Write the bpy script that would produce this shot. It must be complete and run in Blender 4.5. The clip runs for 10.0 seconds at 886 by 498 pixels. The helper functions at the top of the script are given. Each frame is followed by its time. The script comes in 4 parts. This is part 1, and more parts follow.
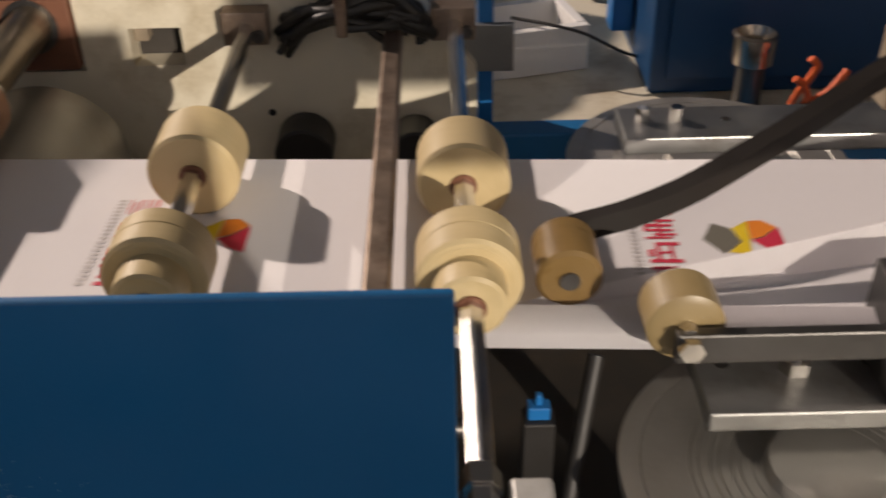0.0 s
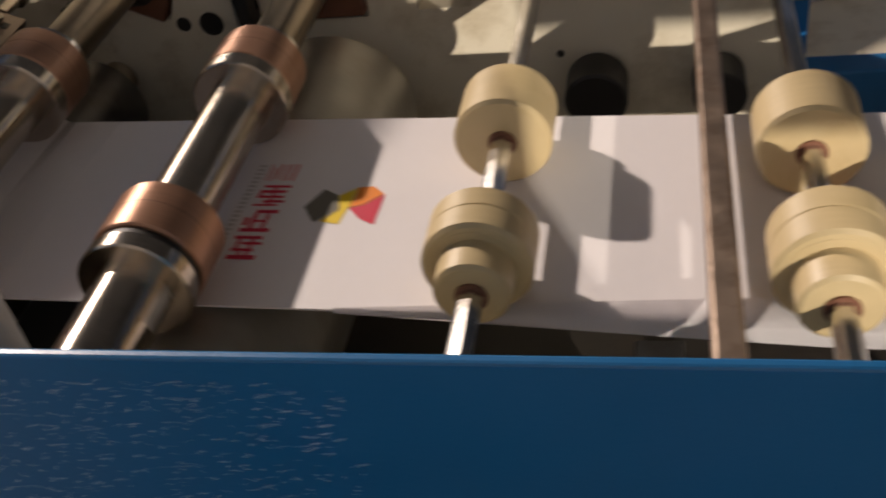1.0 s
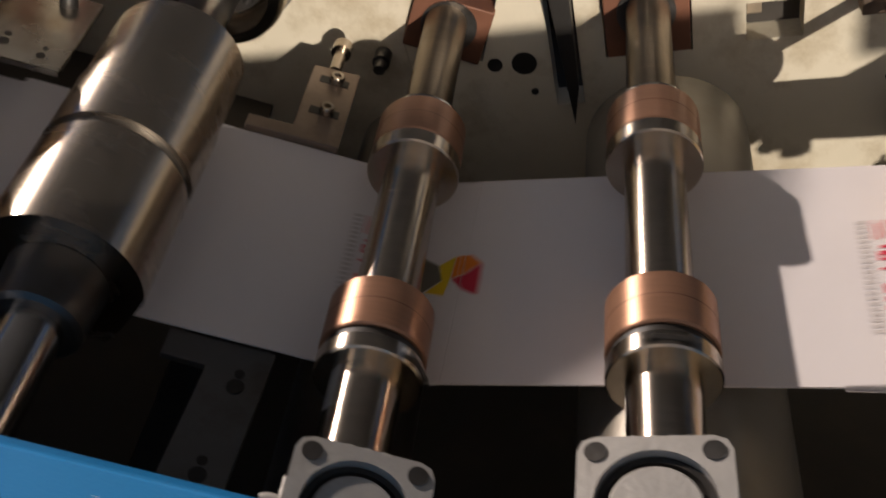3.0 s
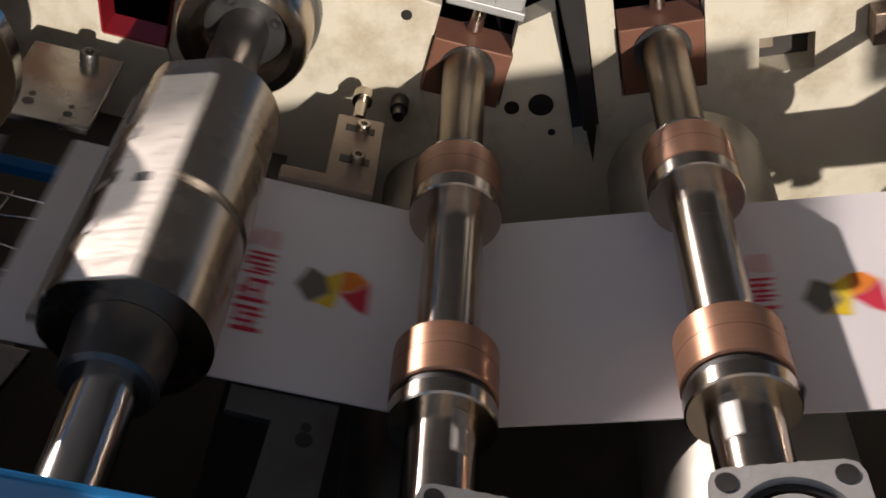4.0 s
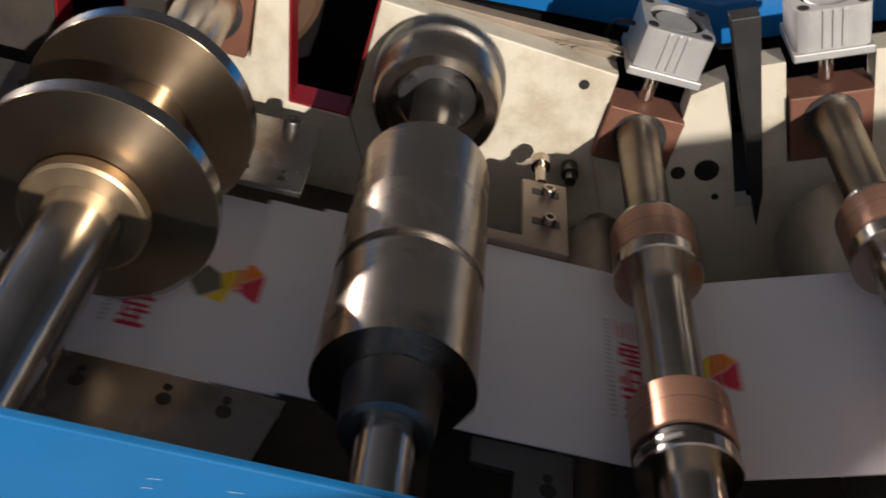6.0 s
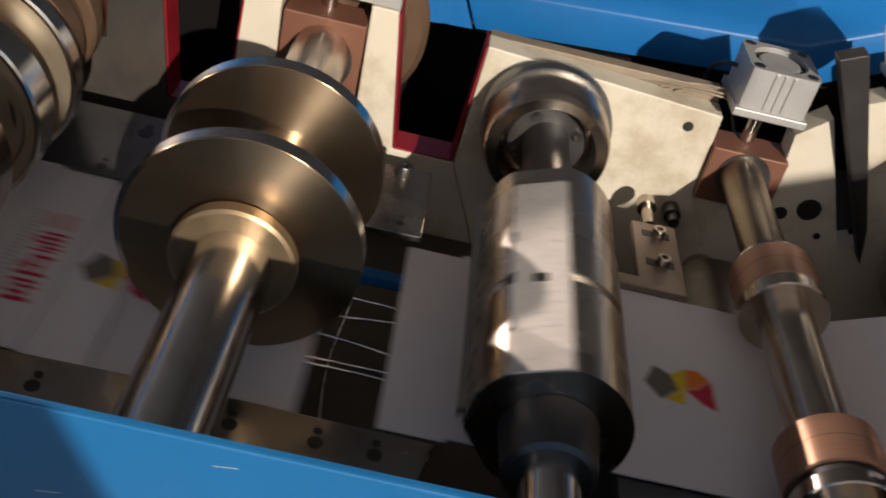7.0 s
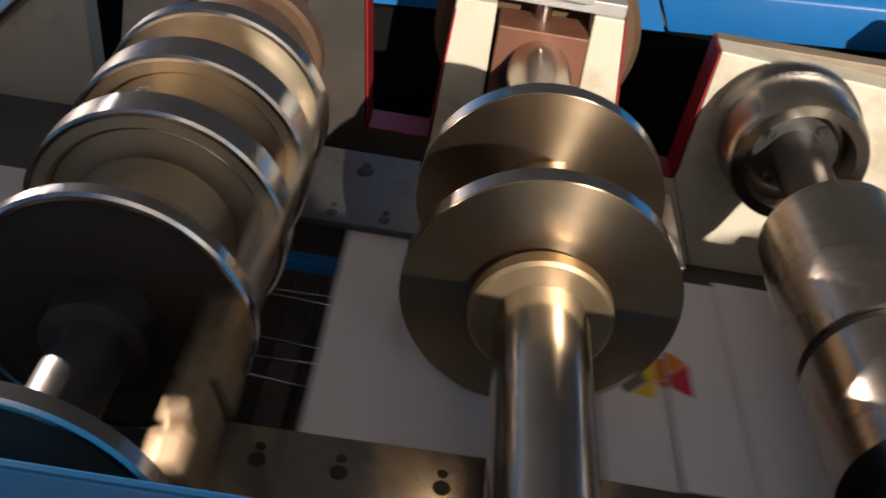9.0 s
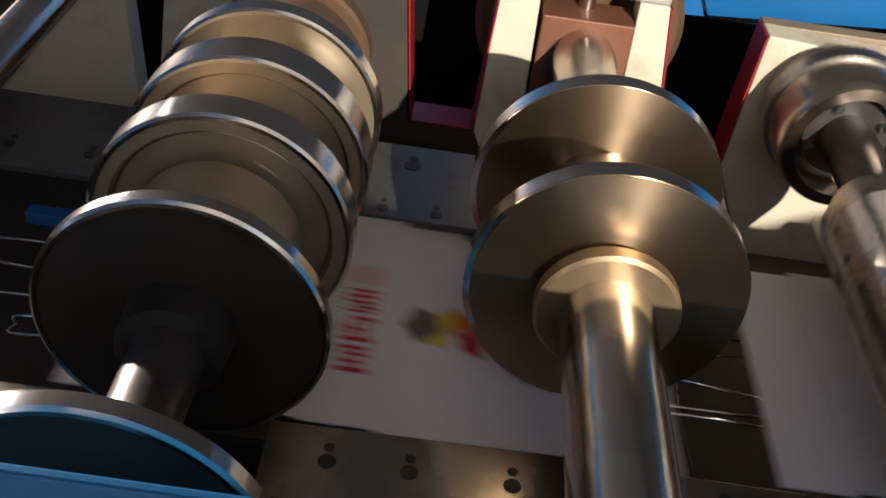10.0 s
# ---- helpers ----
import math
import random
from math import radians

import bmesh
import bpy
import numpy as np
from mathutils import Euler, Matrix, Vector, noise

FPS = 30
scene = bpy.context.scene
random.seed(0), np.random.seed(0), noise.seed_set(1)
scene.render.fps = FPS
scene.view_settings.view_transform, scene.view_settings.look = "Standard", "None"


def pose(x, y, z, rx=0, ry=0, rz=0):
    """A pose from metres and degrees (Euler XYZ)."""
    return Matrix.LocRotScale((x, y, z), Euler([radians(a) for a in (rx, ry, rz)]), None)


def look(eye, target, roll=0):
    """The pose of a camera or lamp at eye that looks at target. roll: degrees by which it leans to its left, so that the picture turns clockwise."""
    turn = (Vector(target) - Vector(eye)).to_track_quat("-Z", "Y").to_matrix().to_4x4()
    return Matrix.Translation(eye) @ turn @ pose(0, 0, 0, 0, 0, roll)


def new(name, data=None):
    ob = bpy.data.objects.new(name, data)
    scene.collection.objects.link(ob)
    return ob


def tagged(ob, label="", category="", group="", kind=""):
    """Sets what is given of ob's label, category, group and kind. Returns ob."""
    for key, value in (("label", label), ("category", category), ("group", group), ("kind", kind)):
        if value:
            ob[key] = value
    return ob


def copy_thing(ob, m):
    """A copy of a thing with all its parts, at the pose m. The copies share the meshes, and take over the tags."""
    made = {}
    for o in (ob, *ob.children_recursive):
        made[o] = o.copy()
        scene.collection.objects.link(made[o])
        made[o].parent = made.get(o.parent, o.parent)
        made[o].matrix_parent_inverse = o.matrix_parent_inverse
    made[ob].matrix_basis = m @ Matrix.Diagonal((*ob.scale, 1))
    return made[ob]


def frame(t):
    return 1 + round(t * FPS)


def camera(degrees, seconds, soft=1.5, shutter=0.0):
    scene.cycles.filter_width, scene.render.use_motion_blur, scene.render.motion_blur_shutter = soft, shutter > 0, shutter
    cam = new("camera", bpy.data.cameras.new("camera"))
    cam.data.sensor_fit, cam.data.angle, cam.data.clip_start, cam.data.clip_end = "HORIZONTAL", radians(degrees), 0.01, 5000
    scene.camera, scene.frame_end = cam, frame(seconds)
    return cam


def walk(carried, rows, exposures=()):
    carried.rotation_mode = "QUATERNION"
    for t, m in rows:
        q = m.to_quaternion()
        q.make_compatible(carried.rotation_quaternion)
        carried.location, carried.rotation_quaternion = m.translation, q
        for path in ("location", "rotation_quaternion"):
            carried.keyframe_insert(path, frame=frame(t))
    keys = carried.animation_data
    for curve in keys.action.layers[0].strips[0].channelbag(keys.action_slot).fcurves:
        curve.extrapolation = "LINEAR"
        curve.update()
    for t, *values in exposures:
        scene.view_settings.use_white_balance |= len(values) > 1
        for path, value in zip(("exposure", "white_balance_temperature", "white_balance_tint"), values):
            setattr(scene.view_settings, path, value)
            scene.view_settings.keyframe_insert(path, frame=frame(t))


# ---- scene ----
cam = camera(46.3, 10.0, soft=1.7, shutter=0.5)
METRES, EYE, TILT, LEAN, TURN = 0.8, 1.4, -90.0, 0.0, 0.0
ROWS = [
    (0.0, 0.0, 0.0, 0.0, 1.14, 55.55, 0.78),
    (0.5, -0.0237, -0.0084, 0.042, 3.5, 53.57, -5.07),
    (1.0, -0.0714, -0.0077, 0.0745, 8.43, 49.62, -9.0),
    (1.5, -0.169, -0.035, 0.0906, 9.7, 47.62, -8.96),
    (2.0, -0.2405, -0.089, 0.0896, 10.4, 44.95, -8.52),
    (2.5, -0.3092, -0.1187, 0.0884, 11.06, 44.25, -8.38),
    (3.0, -0.3754, -0.1297, 0.0864, 11.02, 46.25, -6.83),
    (4.5, -0.4747, -0.1481, 0.0738, 10.88, 49.27, -2.0),
    (5.0, -0.4987, -0.1592, 0.0663, 11.22, 49.83, -2.93),
    (5.5, -0.5441, -0.172, 0.0542, 11.41, 51.05, -3.81),
    (7.0, -0.674, -0.2005, 0.0298, 12.92, 55.14, -4.42),
    (7.5, -0.7174, -0.2048, 0.0397, 14.13, 55.8, -4.64),
    (8.0, -0.7747, -0.2088, 0.0576, 14.87, 56.18, -4.04),
    (9.0, -0.8561, -0.2287, 0.0992, 16.95, 54.74, -3.96),
    (9.5, -0.8812, -0.2329, 0.1046, 18.08, 54.33, -3.99),
    (10.0, -0.8853, -0.242, 0.1056, 18.26, 53.75, -3.81),
]
path = [(t, pose(0, 0, EYE, TILT, LEAN, TURN) @ pose(METRES * x, METRES * y, METRES * z, 90 + pitch, roll, yaw)) for t, x, y, z, yaw, pitch, roll in ROWS]
path.append((8.5, look((-0.655, 0.064, 1.580), (-1.072, 1.707, 0.519), -18.7)))
# the film camera's own exposure drifts up as it nears the darker rollers
DRIFT = [(0.0, -0.30, 6750), (1.5, -0.24, 6750), (3.0, -0.18, 6650), (4.5, 0.10, 6050), (5.5, 0.12, 6050), (7.0, 0.08, 6400), (8.5, 0.26, 6500), (10.0, 0.50, 6500)]
walk(cam, sorted(path, key=lambda row: row[0]), [(t, stops, kelvin, 14) for t, stops, kelvin in DRIFT])

# ---- light ----
SUN = Vector((-0.48, 1.0, -0.28)).normalized()
world = bpy.data.worlds.new("World")
scene.world = world
world.use_nodes = True
wn = world.node_tree
sky = wn.nodes.new("ShaderNodeTexSky")
sky.sky_type = "NISHITA"
sky.sun_disc = False
sky.ozone_density = 4.0
sky.sun_elevation = math.asin(-SUN.z)
sky.sun_rotation = math.atan2(-SUN.x, -SUN.y)
wn.links.new(sky.outputs[0], wn.nodes["Background"].inputs[0])
wn.nodes["Background"].inputs[1].default_value = 0.066
lamp = bpy.data.lights.new("sun", "SUN")
lamp.energy, lamp.angle, lamp.color = 4.0, radians(0.6), (1.0, 0.91, 0.78)
sun = new("sun", lamp)
sun.matrix_world = look((2, -5, 3), Vector((2, -5, 3)) + SUN)
# the workshop's flood lamp, high up at the rear end
FLOOD_AT = Vector((-0.2, 0.5, 1.07)) + 2.95 * Vector((-1.25, 1.0, 1.0))
flood = bpy.data.lights.new("flood_light", "SPOT")
flood.energy, flood.spot_size, flood.spot_blend, flood.shadow_soft_size, flood.color = 1750.0, radians(50), 0.3, 0.07, (1.0, 0.86, 0.75)
flood_ob = new("flood_light", flood)
flood_ob.matrix_world = look(FLOOD_AT, (-0.3, 0.5, 1.1))
# daylight in the high window of the north wall
WIN = (-3.92, -3.08, 2.95, 3.75)
pane = bpy.data.lights.new("window_light", "AREA")
pane.shape, pane.size, pane.size_y, pane.energy, pane.color = "RECTANGLE", WIN[1] - WIN[0], WIN[3] - WIN[2], 34.0, (1.0, 0.93, 0.84)
pane_ob = new("window_light", pane)
pane_ob.matrix_world = pose((WIN[0] + WIN[1]) / 2, 5.08, (WIN[2] + WIN[3]) / 2, -90, 0, 0)
scene.view_settings.exposure = 0.0


# ---- materials ----
def mat(name, col, rough=0.5, metal=0.0, grain=30.0, vary=0.15, bump=0.0, bscale=200.0, stain=None, sscale=6.0, samount=0.5,
        aniso=0.0, stretch=(1, 1, 1), rvary=0.15, spec=0.5, trans=0.0, coat=0.0):
    m = bpy.data.materials.new(name)
    m.use_nodes = True
    nt = m.node_tree
    b = nt.nodes["Principled BSDF"]
    N, L = nt.nodes.new, nt.links.new
    tc = N("ShaderNodeTexCoord")
    mp = N("ShaderNodeMapping")
    mp.inputs["Scale"].default_value = stretch
    L(tc.outputs["Object"], mp.inputs["Vector"])
    n1 = N("ShaderNodeTexNoise")
    n1.inputs["Scale"].default_value, n1.inputs["Detail"].default_value = grain, 6
    L(mp.outputs[0], n1.inputs["Vector"])
    mx = N("ShaderNodeMix")
    mx.data_type = "RGBA"
    lo = tuple(c * (1 - vary) for c in col) + (1,)
    hi = tuple(min(1, c * (1 + vary)) for c in col) + (1,)
    mx.inputs[6].default_value, mx.inputs[7].default_value = lo, hi
    L(n1.outputs["Fac"], mx.inputs[0])
    out = mx.outputs[2]
    if stain:
        n2 = N("ShaderNodeTexNoise")
        n2.inputs["Scale"].default_value, n2.inputs["Detail"].default_value = sscale, 8
        n2.inputs["Roughness"].default_value = 0.65
        L(tc.outputs["Object"], n2.inputs["Vector"])
        rp = N("ShaderNodeValToRGB")
        rp.color_ramp.elements[0].position, rp.color_ramp.elements[1].position = 0.5, 0.72
        rp.color_ramp.elements[0].color, rp.color_ramp.elements[1].color = (0, 0, 0, 1), (samount,) * 3 + (1,)
        L(n2.outputs["Fac"], rp.inputs[0])
        m2 = N("ShaderNodeMix")
        m2.data_type = "RGBA"
        m2.inputs[7].default_value = tuple(stain) + (1,)
        L(rp.outputs[0], m2.inputs[0])
        L(out, m2.inputs[6])
        out = m2.outputs[2]
    L(out, b.inputs["Base Color"])
    mr = N("ShaderNodeMapRange")
    mr.inputs[3].default_value, mr.inputs[4].default_value = max(0.03, rough - rvary), min(1, rough + rvary)
    L(n1.outputs["Fac"], mr.inputs[0])
    L(mr.outputs[0], b.inputs["Roughness"])
    b.inputs["Metallic"].default_value = metal
    b.inputs["Specular IOR Level"].default_value = spec
    b.inputs["Transmission Weight"].default_value = trans
    b.inputs["Coat Weight"].default_value = coat
    if aniso:
        tg = N("ShaderNodeTangent")
        tg.direction_type, tg.axis = "RADIAL", "Y"
        L(tg.outputs[0], b.inputs["Tangent"])
        b.inputs["Anisotropic"].default_value = aniso
        b.inputs["Anisotropic Rotation"].default_value = 0.25
    if bump:
        n3 = N("ShaderNodeTexNoise")
        n3.inputs["Scale"].default_value, n3.inputs["Detail"].default_value = bscale, 4
        L(mp.outputs[0], n3.inputs["Vector"])
        bp = N("ShaderNodeBump")
        bp.inputs["Strength"].default_value, bp.inputs["Distance"].default_value = bump, 0.001
        L(n3.outputs["Fac"], bp.inputs["Height"])
        L(bp.outputs[0], b.inputs["Normal"])
    return m


M_CREAM = mat("cream_paint", (0.66, 0.60, 0.47), 0.5, 0, 40, 0.06, 0.15, 300, stain=(0.30, 0.22, 0.11), sscale=14, samount=0.7)
M_CREAM_EDGE = mat("raw_plate_edge", (0.30, 0.24, 0.17), 0.6, 0.2, 60, 0.3, 0.4, 400, stain=(0.08, 0.06, 0.04), sscale=30)
M_BLUE = mat("blue_paint", (0.009, 0.135, 0.335), 0.34, 0, 25, 0.10, 0.10, 500, stain=(0.03, 0.15, 0.36), sscale=10, samount=0.4)
M_BLUE_LIGHT = mat("light_blue_paint", (0.010, 0.145, 0.41), 0.40, 0, 25, 0.10, 0.10, 400, stain=(0.03, 0.10, 0.25), sscale=7, samount=0.4)
M_RED = mat("red_paint", (0.26, 0.010, 0.016), 0.45, 0, 40, 0.15, 0.1)
M_STEEL = mat("turned_steel", (0.52, 0.45, 0.37), 0.24, 1, 60, 0.15, 0.05, 300, aniso=0.75, stretch=(1, 7, 1), rvary=0.07, stain=(0.26, 0.21, 0.16), sscale=18, samount=0.5)
M_CHROME = mat("polished_steel", (0.62, 0.59, 0.55), 0.18, 1, 60, 0.08, 0.05, 300, aniso=0.45, rvary=0.05, stain=(0.34, 0.29, 0.24), sscale=25, samount=0.3)
M_DISC = mat("brushed_disc_steel", (0.32, 0.24, 0.155), 0.33, 0.97, 80, 0.08, 0.03, 300, aniso=0.88, rvary=0.05, stain=(0.24, 0.175, 0.11), sscale=9, samount=0.5)
M_KNIFE = mat("ground_knife_steel", (0.55, 0.475, 0.39), 0.27, 1, 40, 0.06, 0.0, 300, aniso=0.6, rvary=0.03, stain=(0.40, 0.335, 0.26), sscale=18, samount=0.5)
# near-black stand-in for deep shade in the hollow behind the notches
M_VOID = mat("shade_black", (0.007, 0.006, 0.006), 0.9, 0, 20, 0.3, spec=0.1)
# shaft steel darkened to brown, imitates the shade at the far ends
M_SHADESHAFT = mat("shade_brown_shaft", (0.24, 0.19, 0.135), 0.36, 0.9, 60, 0.2, 0.06, 300, aniso=0.5, stretch=(1, 7, 1), stain=(0.11, 0.08, 0.05), sscale=22, samount=0.6)
M_DARKSTEEL = mat("oiled_dark_steel", (0.13, 0.125, 0.12), 0.42, 0.9, 50, 0.25, 0.2, 250, stain=(0.06, 0.04, 0.025), sscale=20, samount=0.6)
# oily steel, taken nearly to black for the shade on the near discs
M_OILSHADE = mat("oily_steel_dark_for_shade", (0.030, 0.024, 0.018), 0.38, 0.0, 40, 0.3, 0.10, 200, stain=(0.06, 0.046, 0.032), sscale=14, samount=0.6, spec=0.3, rvary=0.12)
M_FACET = mat("ground_bright_steel", (0.90, 0.83, 0.74), 0.33, 0.50, 70, 0.10, 0.05, 300, stretch=(1, 5, 1), stain=(0.35, 0.30, 0.24), sscale=22, samount=0.4)
M_OILPLATE = mat("oily_zinc_plate", (0.30, 0.28, 0.25), 0.24, 0.9, 30, 0.25, 0.5, 35, stain=(0.16, 0.11, 0.07), sscale=22, samount=0.7, rvary=0.16)
M_BRONZE = mat("grey_bronze_face", (0.50, 0.415, 0.29), 0.42, 0.75, 50, 0.12, 0.05, 250, stain=(0.24, 0.18, 0.12), sscale=16, samount=0.5, aniso=0.6)
M_BRASS = mat("worn_tan_brass", (0.38, 0.275, 0.16), 0.38, 0.8, 40, 0.2, 0.15, 120, stain=(0.2, 0.13, 0.07), sscale=30, samount=0.6)
M_PULLEY = mat("brown_pulley", (0.14, 0.085, 0.05), 0.5, 0.4, 40, 0.2, 0.15, 200)
M_SCRATCH = mat("bare_scratch", (0.80, 0.86, 0.92), 0.35, 0.3, 40, 0.1)
M_PLATE = mat("zinc_plate", (0.34, 0.34, 0.33), 0.4, 0.9, 40, 0.15, 0.15, 250, stain=(0.14, 0.12, 0.09), sscale=16, samount=0.6)
M_COPPER = mat("copper_sleeve", (0.43, 0.235, 0.15), 0.38, 0.6, 60, 0.16, 0.12, 400, aniso=0.6, stretch=(1, 8, 1), rvary=0.08)
M_BRASSBLK = mat("bronze_block", (0.20, 0.085, 0.05), 0.55, 0.2, 50, 0.2, 0.2, 300, stain=(0.08, 0.035, 0.02), sscale=25)
M_IVORY = mat("ivory_nylon", (0.57, 0.45, 0.25), 0.42, 0, 60, 0.08, 0.08, 300, stretch=(1, 6, 1), stain=(0.38, 0.28, 0.12), sscale=25, samount=0.45)
M_AMBER = mat("amber_rubber", (0.20, 0.125, 0.045), 0.3, 0, 40, 0.15, 0.05, 200, stain=(0.10, 0.06, 0.025), sscale=35)
M_NAVY = mat("navy_blue_paint", (0.005, 0.045, 0.125), 0.4, 0, 25, 0.10, 0.10, 400, stain=(0.012, 0.06, 0.15), sscale=7, samount=0.4)
M_BROWNPLATE = mat("oily_brown_plate", (0.30, 0.235, 0.19), 0.42, 0.75, 40, 0.2, 0.2, 250, stain=(0.12, 0.085, 0.06), sscale=22, samount=0.6)
M_WORNIVORY = mat("soiled_ivory_nylon", (0.30, 0.22, 0.105), 0.42, 0, 50, 0.1, 0.1, 300, stain=(0.18, 0.12, 0.05), sscale=40, samount=0.6)
# dull oiled plate, darker than the zinc to put shade into the colour
M_SHADEPLATE = mat("dull_shade_dark_plate", (0.15, 0.15, 0.15), 0.48, 0.7, 40, 0.2, 0.25, 200, stain=(0.07, 0.055, 0.04), sscale=20, samount=0.7)
M_TURNED = mat("turned_grey_steel", (0.52, 0.50, 0.46), 0.42, 0.8, 60, 0.08, 0.08, 250, stain=(0.34, 0.31, 0.27), sscale=14, samount=0.4)
M_BLACK = mat("black_rubber", (0.022, 0.02, 0.018), 0.5, 0, 40, 0.2, 0.15, 300)
M_RUBBER = mat("matt_black_bar", (0.016, 0.013, 0.011), 0.65, 0, 40, 0.3, 0.15, 200, spec=0.25)
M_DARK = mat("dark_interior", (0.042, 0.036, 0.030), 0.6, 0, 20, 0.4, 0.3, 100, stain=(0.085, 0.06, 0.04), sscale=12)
M_ALU = mat("cast_aluminium", (0.50, 0.49, 0.465), 0.5, 0.45, 50, 0.10, 0.25, 350, stain=(0.26, 0.24, 0.21), sscale=26, samount=0.55)
M_GREY = mat("pale_grey_roller", (0.34, 0.32, 0.28), 0.48, 0.7, 40, 0.1, 0.15, 200, stain=(0.18, 0.14, 0.10), sscale=12)
M_PAPER = mat("white_kraft_paper", (0.78, 0.755, 0.765), 0.75, 0, 220, 0.025, 0.55, 24, stretch=(1.6, 0.5, 1))
M_INK_RED = mat("red_ink", (0.62, 0.03, 0.07), 0.7, 0, 80, 0.12)
M_INK_PINK = mat("faded_red_ink", (0.70, 0.30, 0.30), 0.7, 0, 80, 0.1)
M_INK_GREY = mat("grey_ink", (0.56, 0.53, 0.52), 0.7, 0, 80, 0.1)
M_INK_DARK = mat("olive_grey_ink", (0.16, 0.15, 0.12), 0.7, 0, 80, 0.1)
M_INK_YEL = mat("yellow_ink", (0.80, 0.58, 0.02), 0.7, 0, 80, 0.1)
M_INK_ORG = mat("orange_ink", (0.82, 0.24, 0.02), 0.7, 0, 80, 0.1)
M_CONC = mat("workshop_concrete", (0.27, 0.27, 0.27), 0.75, 0, 8, 0.2, 0.3, 60, stain=(0.14, 0.12, 0.1), sscale=1.5)
M_WALL = mat("workshop_plaster", (0.50, 0.51, 0.53), 0.85, 0, 6, 0.1, 0.2, 80, stain=(0.4, 0.37, 0.33), sscale=1.2)
M_WALLDARK = mat("grey_painted_plaster", (0.52, 0.52, 0.52), 0.8, 0, 6, 0.15, 0.2, 80, stain=(0.40, 0.39, 0.37), sscale=1.6)
M_RUST = mat("worn_bar_steel", (0.30, 0.23, 0.18), 0.45, 0.8, 60, 0.25, 0.3, 250, stain=(0.14, 0.08, 0.05), sscale=40, samount=0.8)
M_FOAM = mat("white_foam", (0.75, 0.73, 0.70), 0.8, 0, 100, 0.05, 0.4, 300)
M_ORANGE = mat("orange_cable", (0.75, 0.13, 0.03), 0.5, 0, 60, 0.1)


# ---- mesh helpers ----
def finish(name, bm, material, parent=None, label="", smooth=0):
    me = bpy.data.meshes.new(name)
    bmesh.ops.recalc_face_normals(bm, faces=bm.faces)
    bm.to_mesh(me)
    bm.free()
    me.materials.append(material)
    if smooth:
        for p in me.polygons:
            p.use_smooth = True
        me.set_sharp_from_angle(angle=radians(smooth))
    ob = new(name, me)
    if parent:
        ob.parent = parent
    if label:
        ob["label"] = label
    return ob


def part(name, bm, material, parent, label="", smooth=0, m=None):
    ob = finish(name, bm, material, parent, label, smooth)
    if m is not None:
        ob.matrix_basis = m
    return ob


def thing(name, label, category, group="", m=None, kind=""):
    ob = new(name)
    ob.empty_display_size = 0.02
    if m is not None:
        ob.matrix_basis = m
    return tagged(ob, label, category, group, kind)


def add_box(bm, x0, x1, y0, y1, z0, z1, bevel=0.0008, m=None):
    b = bmesh.new()
    bmesh.ops.create_cube(b, size=1)
    for v in b.verts:
        v.co = Vector(((x0 + x1) / 2 + v.co.x * (x1 - x0), (y0 + y1) / 2 + v.co.y * (y1 - y0), (z0 + z1) / 2 + v.co.z * (z1 - z0)))
    if bevel:
        bmesh.ops.bevel(b, geom=list(b.edges), offset=bevel, segments=2, affect="EDGES", profile=0.5)
    join(bm, b, m)


def join(bm, b, m=None):
    vm = {}
    for v in b.verts:
        vm[v] = bm.verts.new(m @ v.co if m is not None else v.co)
    for f in b.faces:
        bm.faces.new([vm[v] for v in f.verts])
    b.free()


def box(*a, **k):
    bm = bmesh.new()
    add_box(bm, *a, **k)
    return bm


def add_lathe(bm, prof, seg=64, axis="y", m=None, caps=True):
    """prof: (along, radius) pairs; closed with caps where the radius is not zero."""
    b = bmesh.new()
    rings = []
    for a, r in prof:
        ring = []
        for i in range(seg):
            w = 2 * math.pi * i / seg
            c, d = r * math.cos(w), r * math.sin(w)
            ring.append(b.verts.new((c, a, d) if axis == "y" else ((c, d, a) if axis == "z" else (a, c, d))))
        rings.append(ring)
    for p, q in zip(rings, rings[1:]):
        for i in range(seg):
            b.faces.new((p[i], p[(i + 1) % seg], q[(i + 1) % seg], q[i]))
    if caps:
        b.faces.new(rings[0])
        b.faces.new(rings[-1])
    else:
        for i in range(seg):
            b.faces.new((rings[-1][i], rings[-1][(i + 1) % seg], rings[0][(i + 1) % seg], rings[0][i]))
    join(bm, b, m)


def lathe(prof, seg=64, axis="y", m=None, caps=True):
    bm = bmesh.new()
    add_lathe(bm, prof, seg, axis, m, caps)
    return bm


def ring_prof(y0, y1, r, c=0.001):
    return [(y0, r - c), (y0 + c, r), (y1 - c, r), (y1, r - c)]


def prism(points, y0, y1, axis="y", m=None, bevel=0.0):
    """A flat outline (x, z) given depth from y0 to y1."""
    b = bmesh.new()
    lo = [b.verts.new((x, y0, z)) for x, z in points]
    hi = [b.verts.new((x, y1, z)) for x, z in points]
    b.faces.new(lo)
    b.faces.new(hi[::-1])
    k = len(points)
    for i in range(k):
        b.faces.new((lo[i], lo[(i + 1) % k], hi[(i + 1) % k], hi[i]))
    bmesh.ops.recalc_face_normals(b, faces=b.faces)
    if bevel:
        bmesh.ops.bevel(b, geom=list(b.edges), offset=bevel, segments=2, affect="EDGES", profile=0.5)
    bm = bmesh.new()
    join(bm, b, m)
    return bm


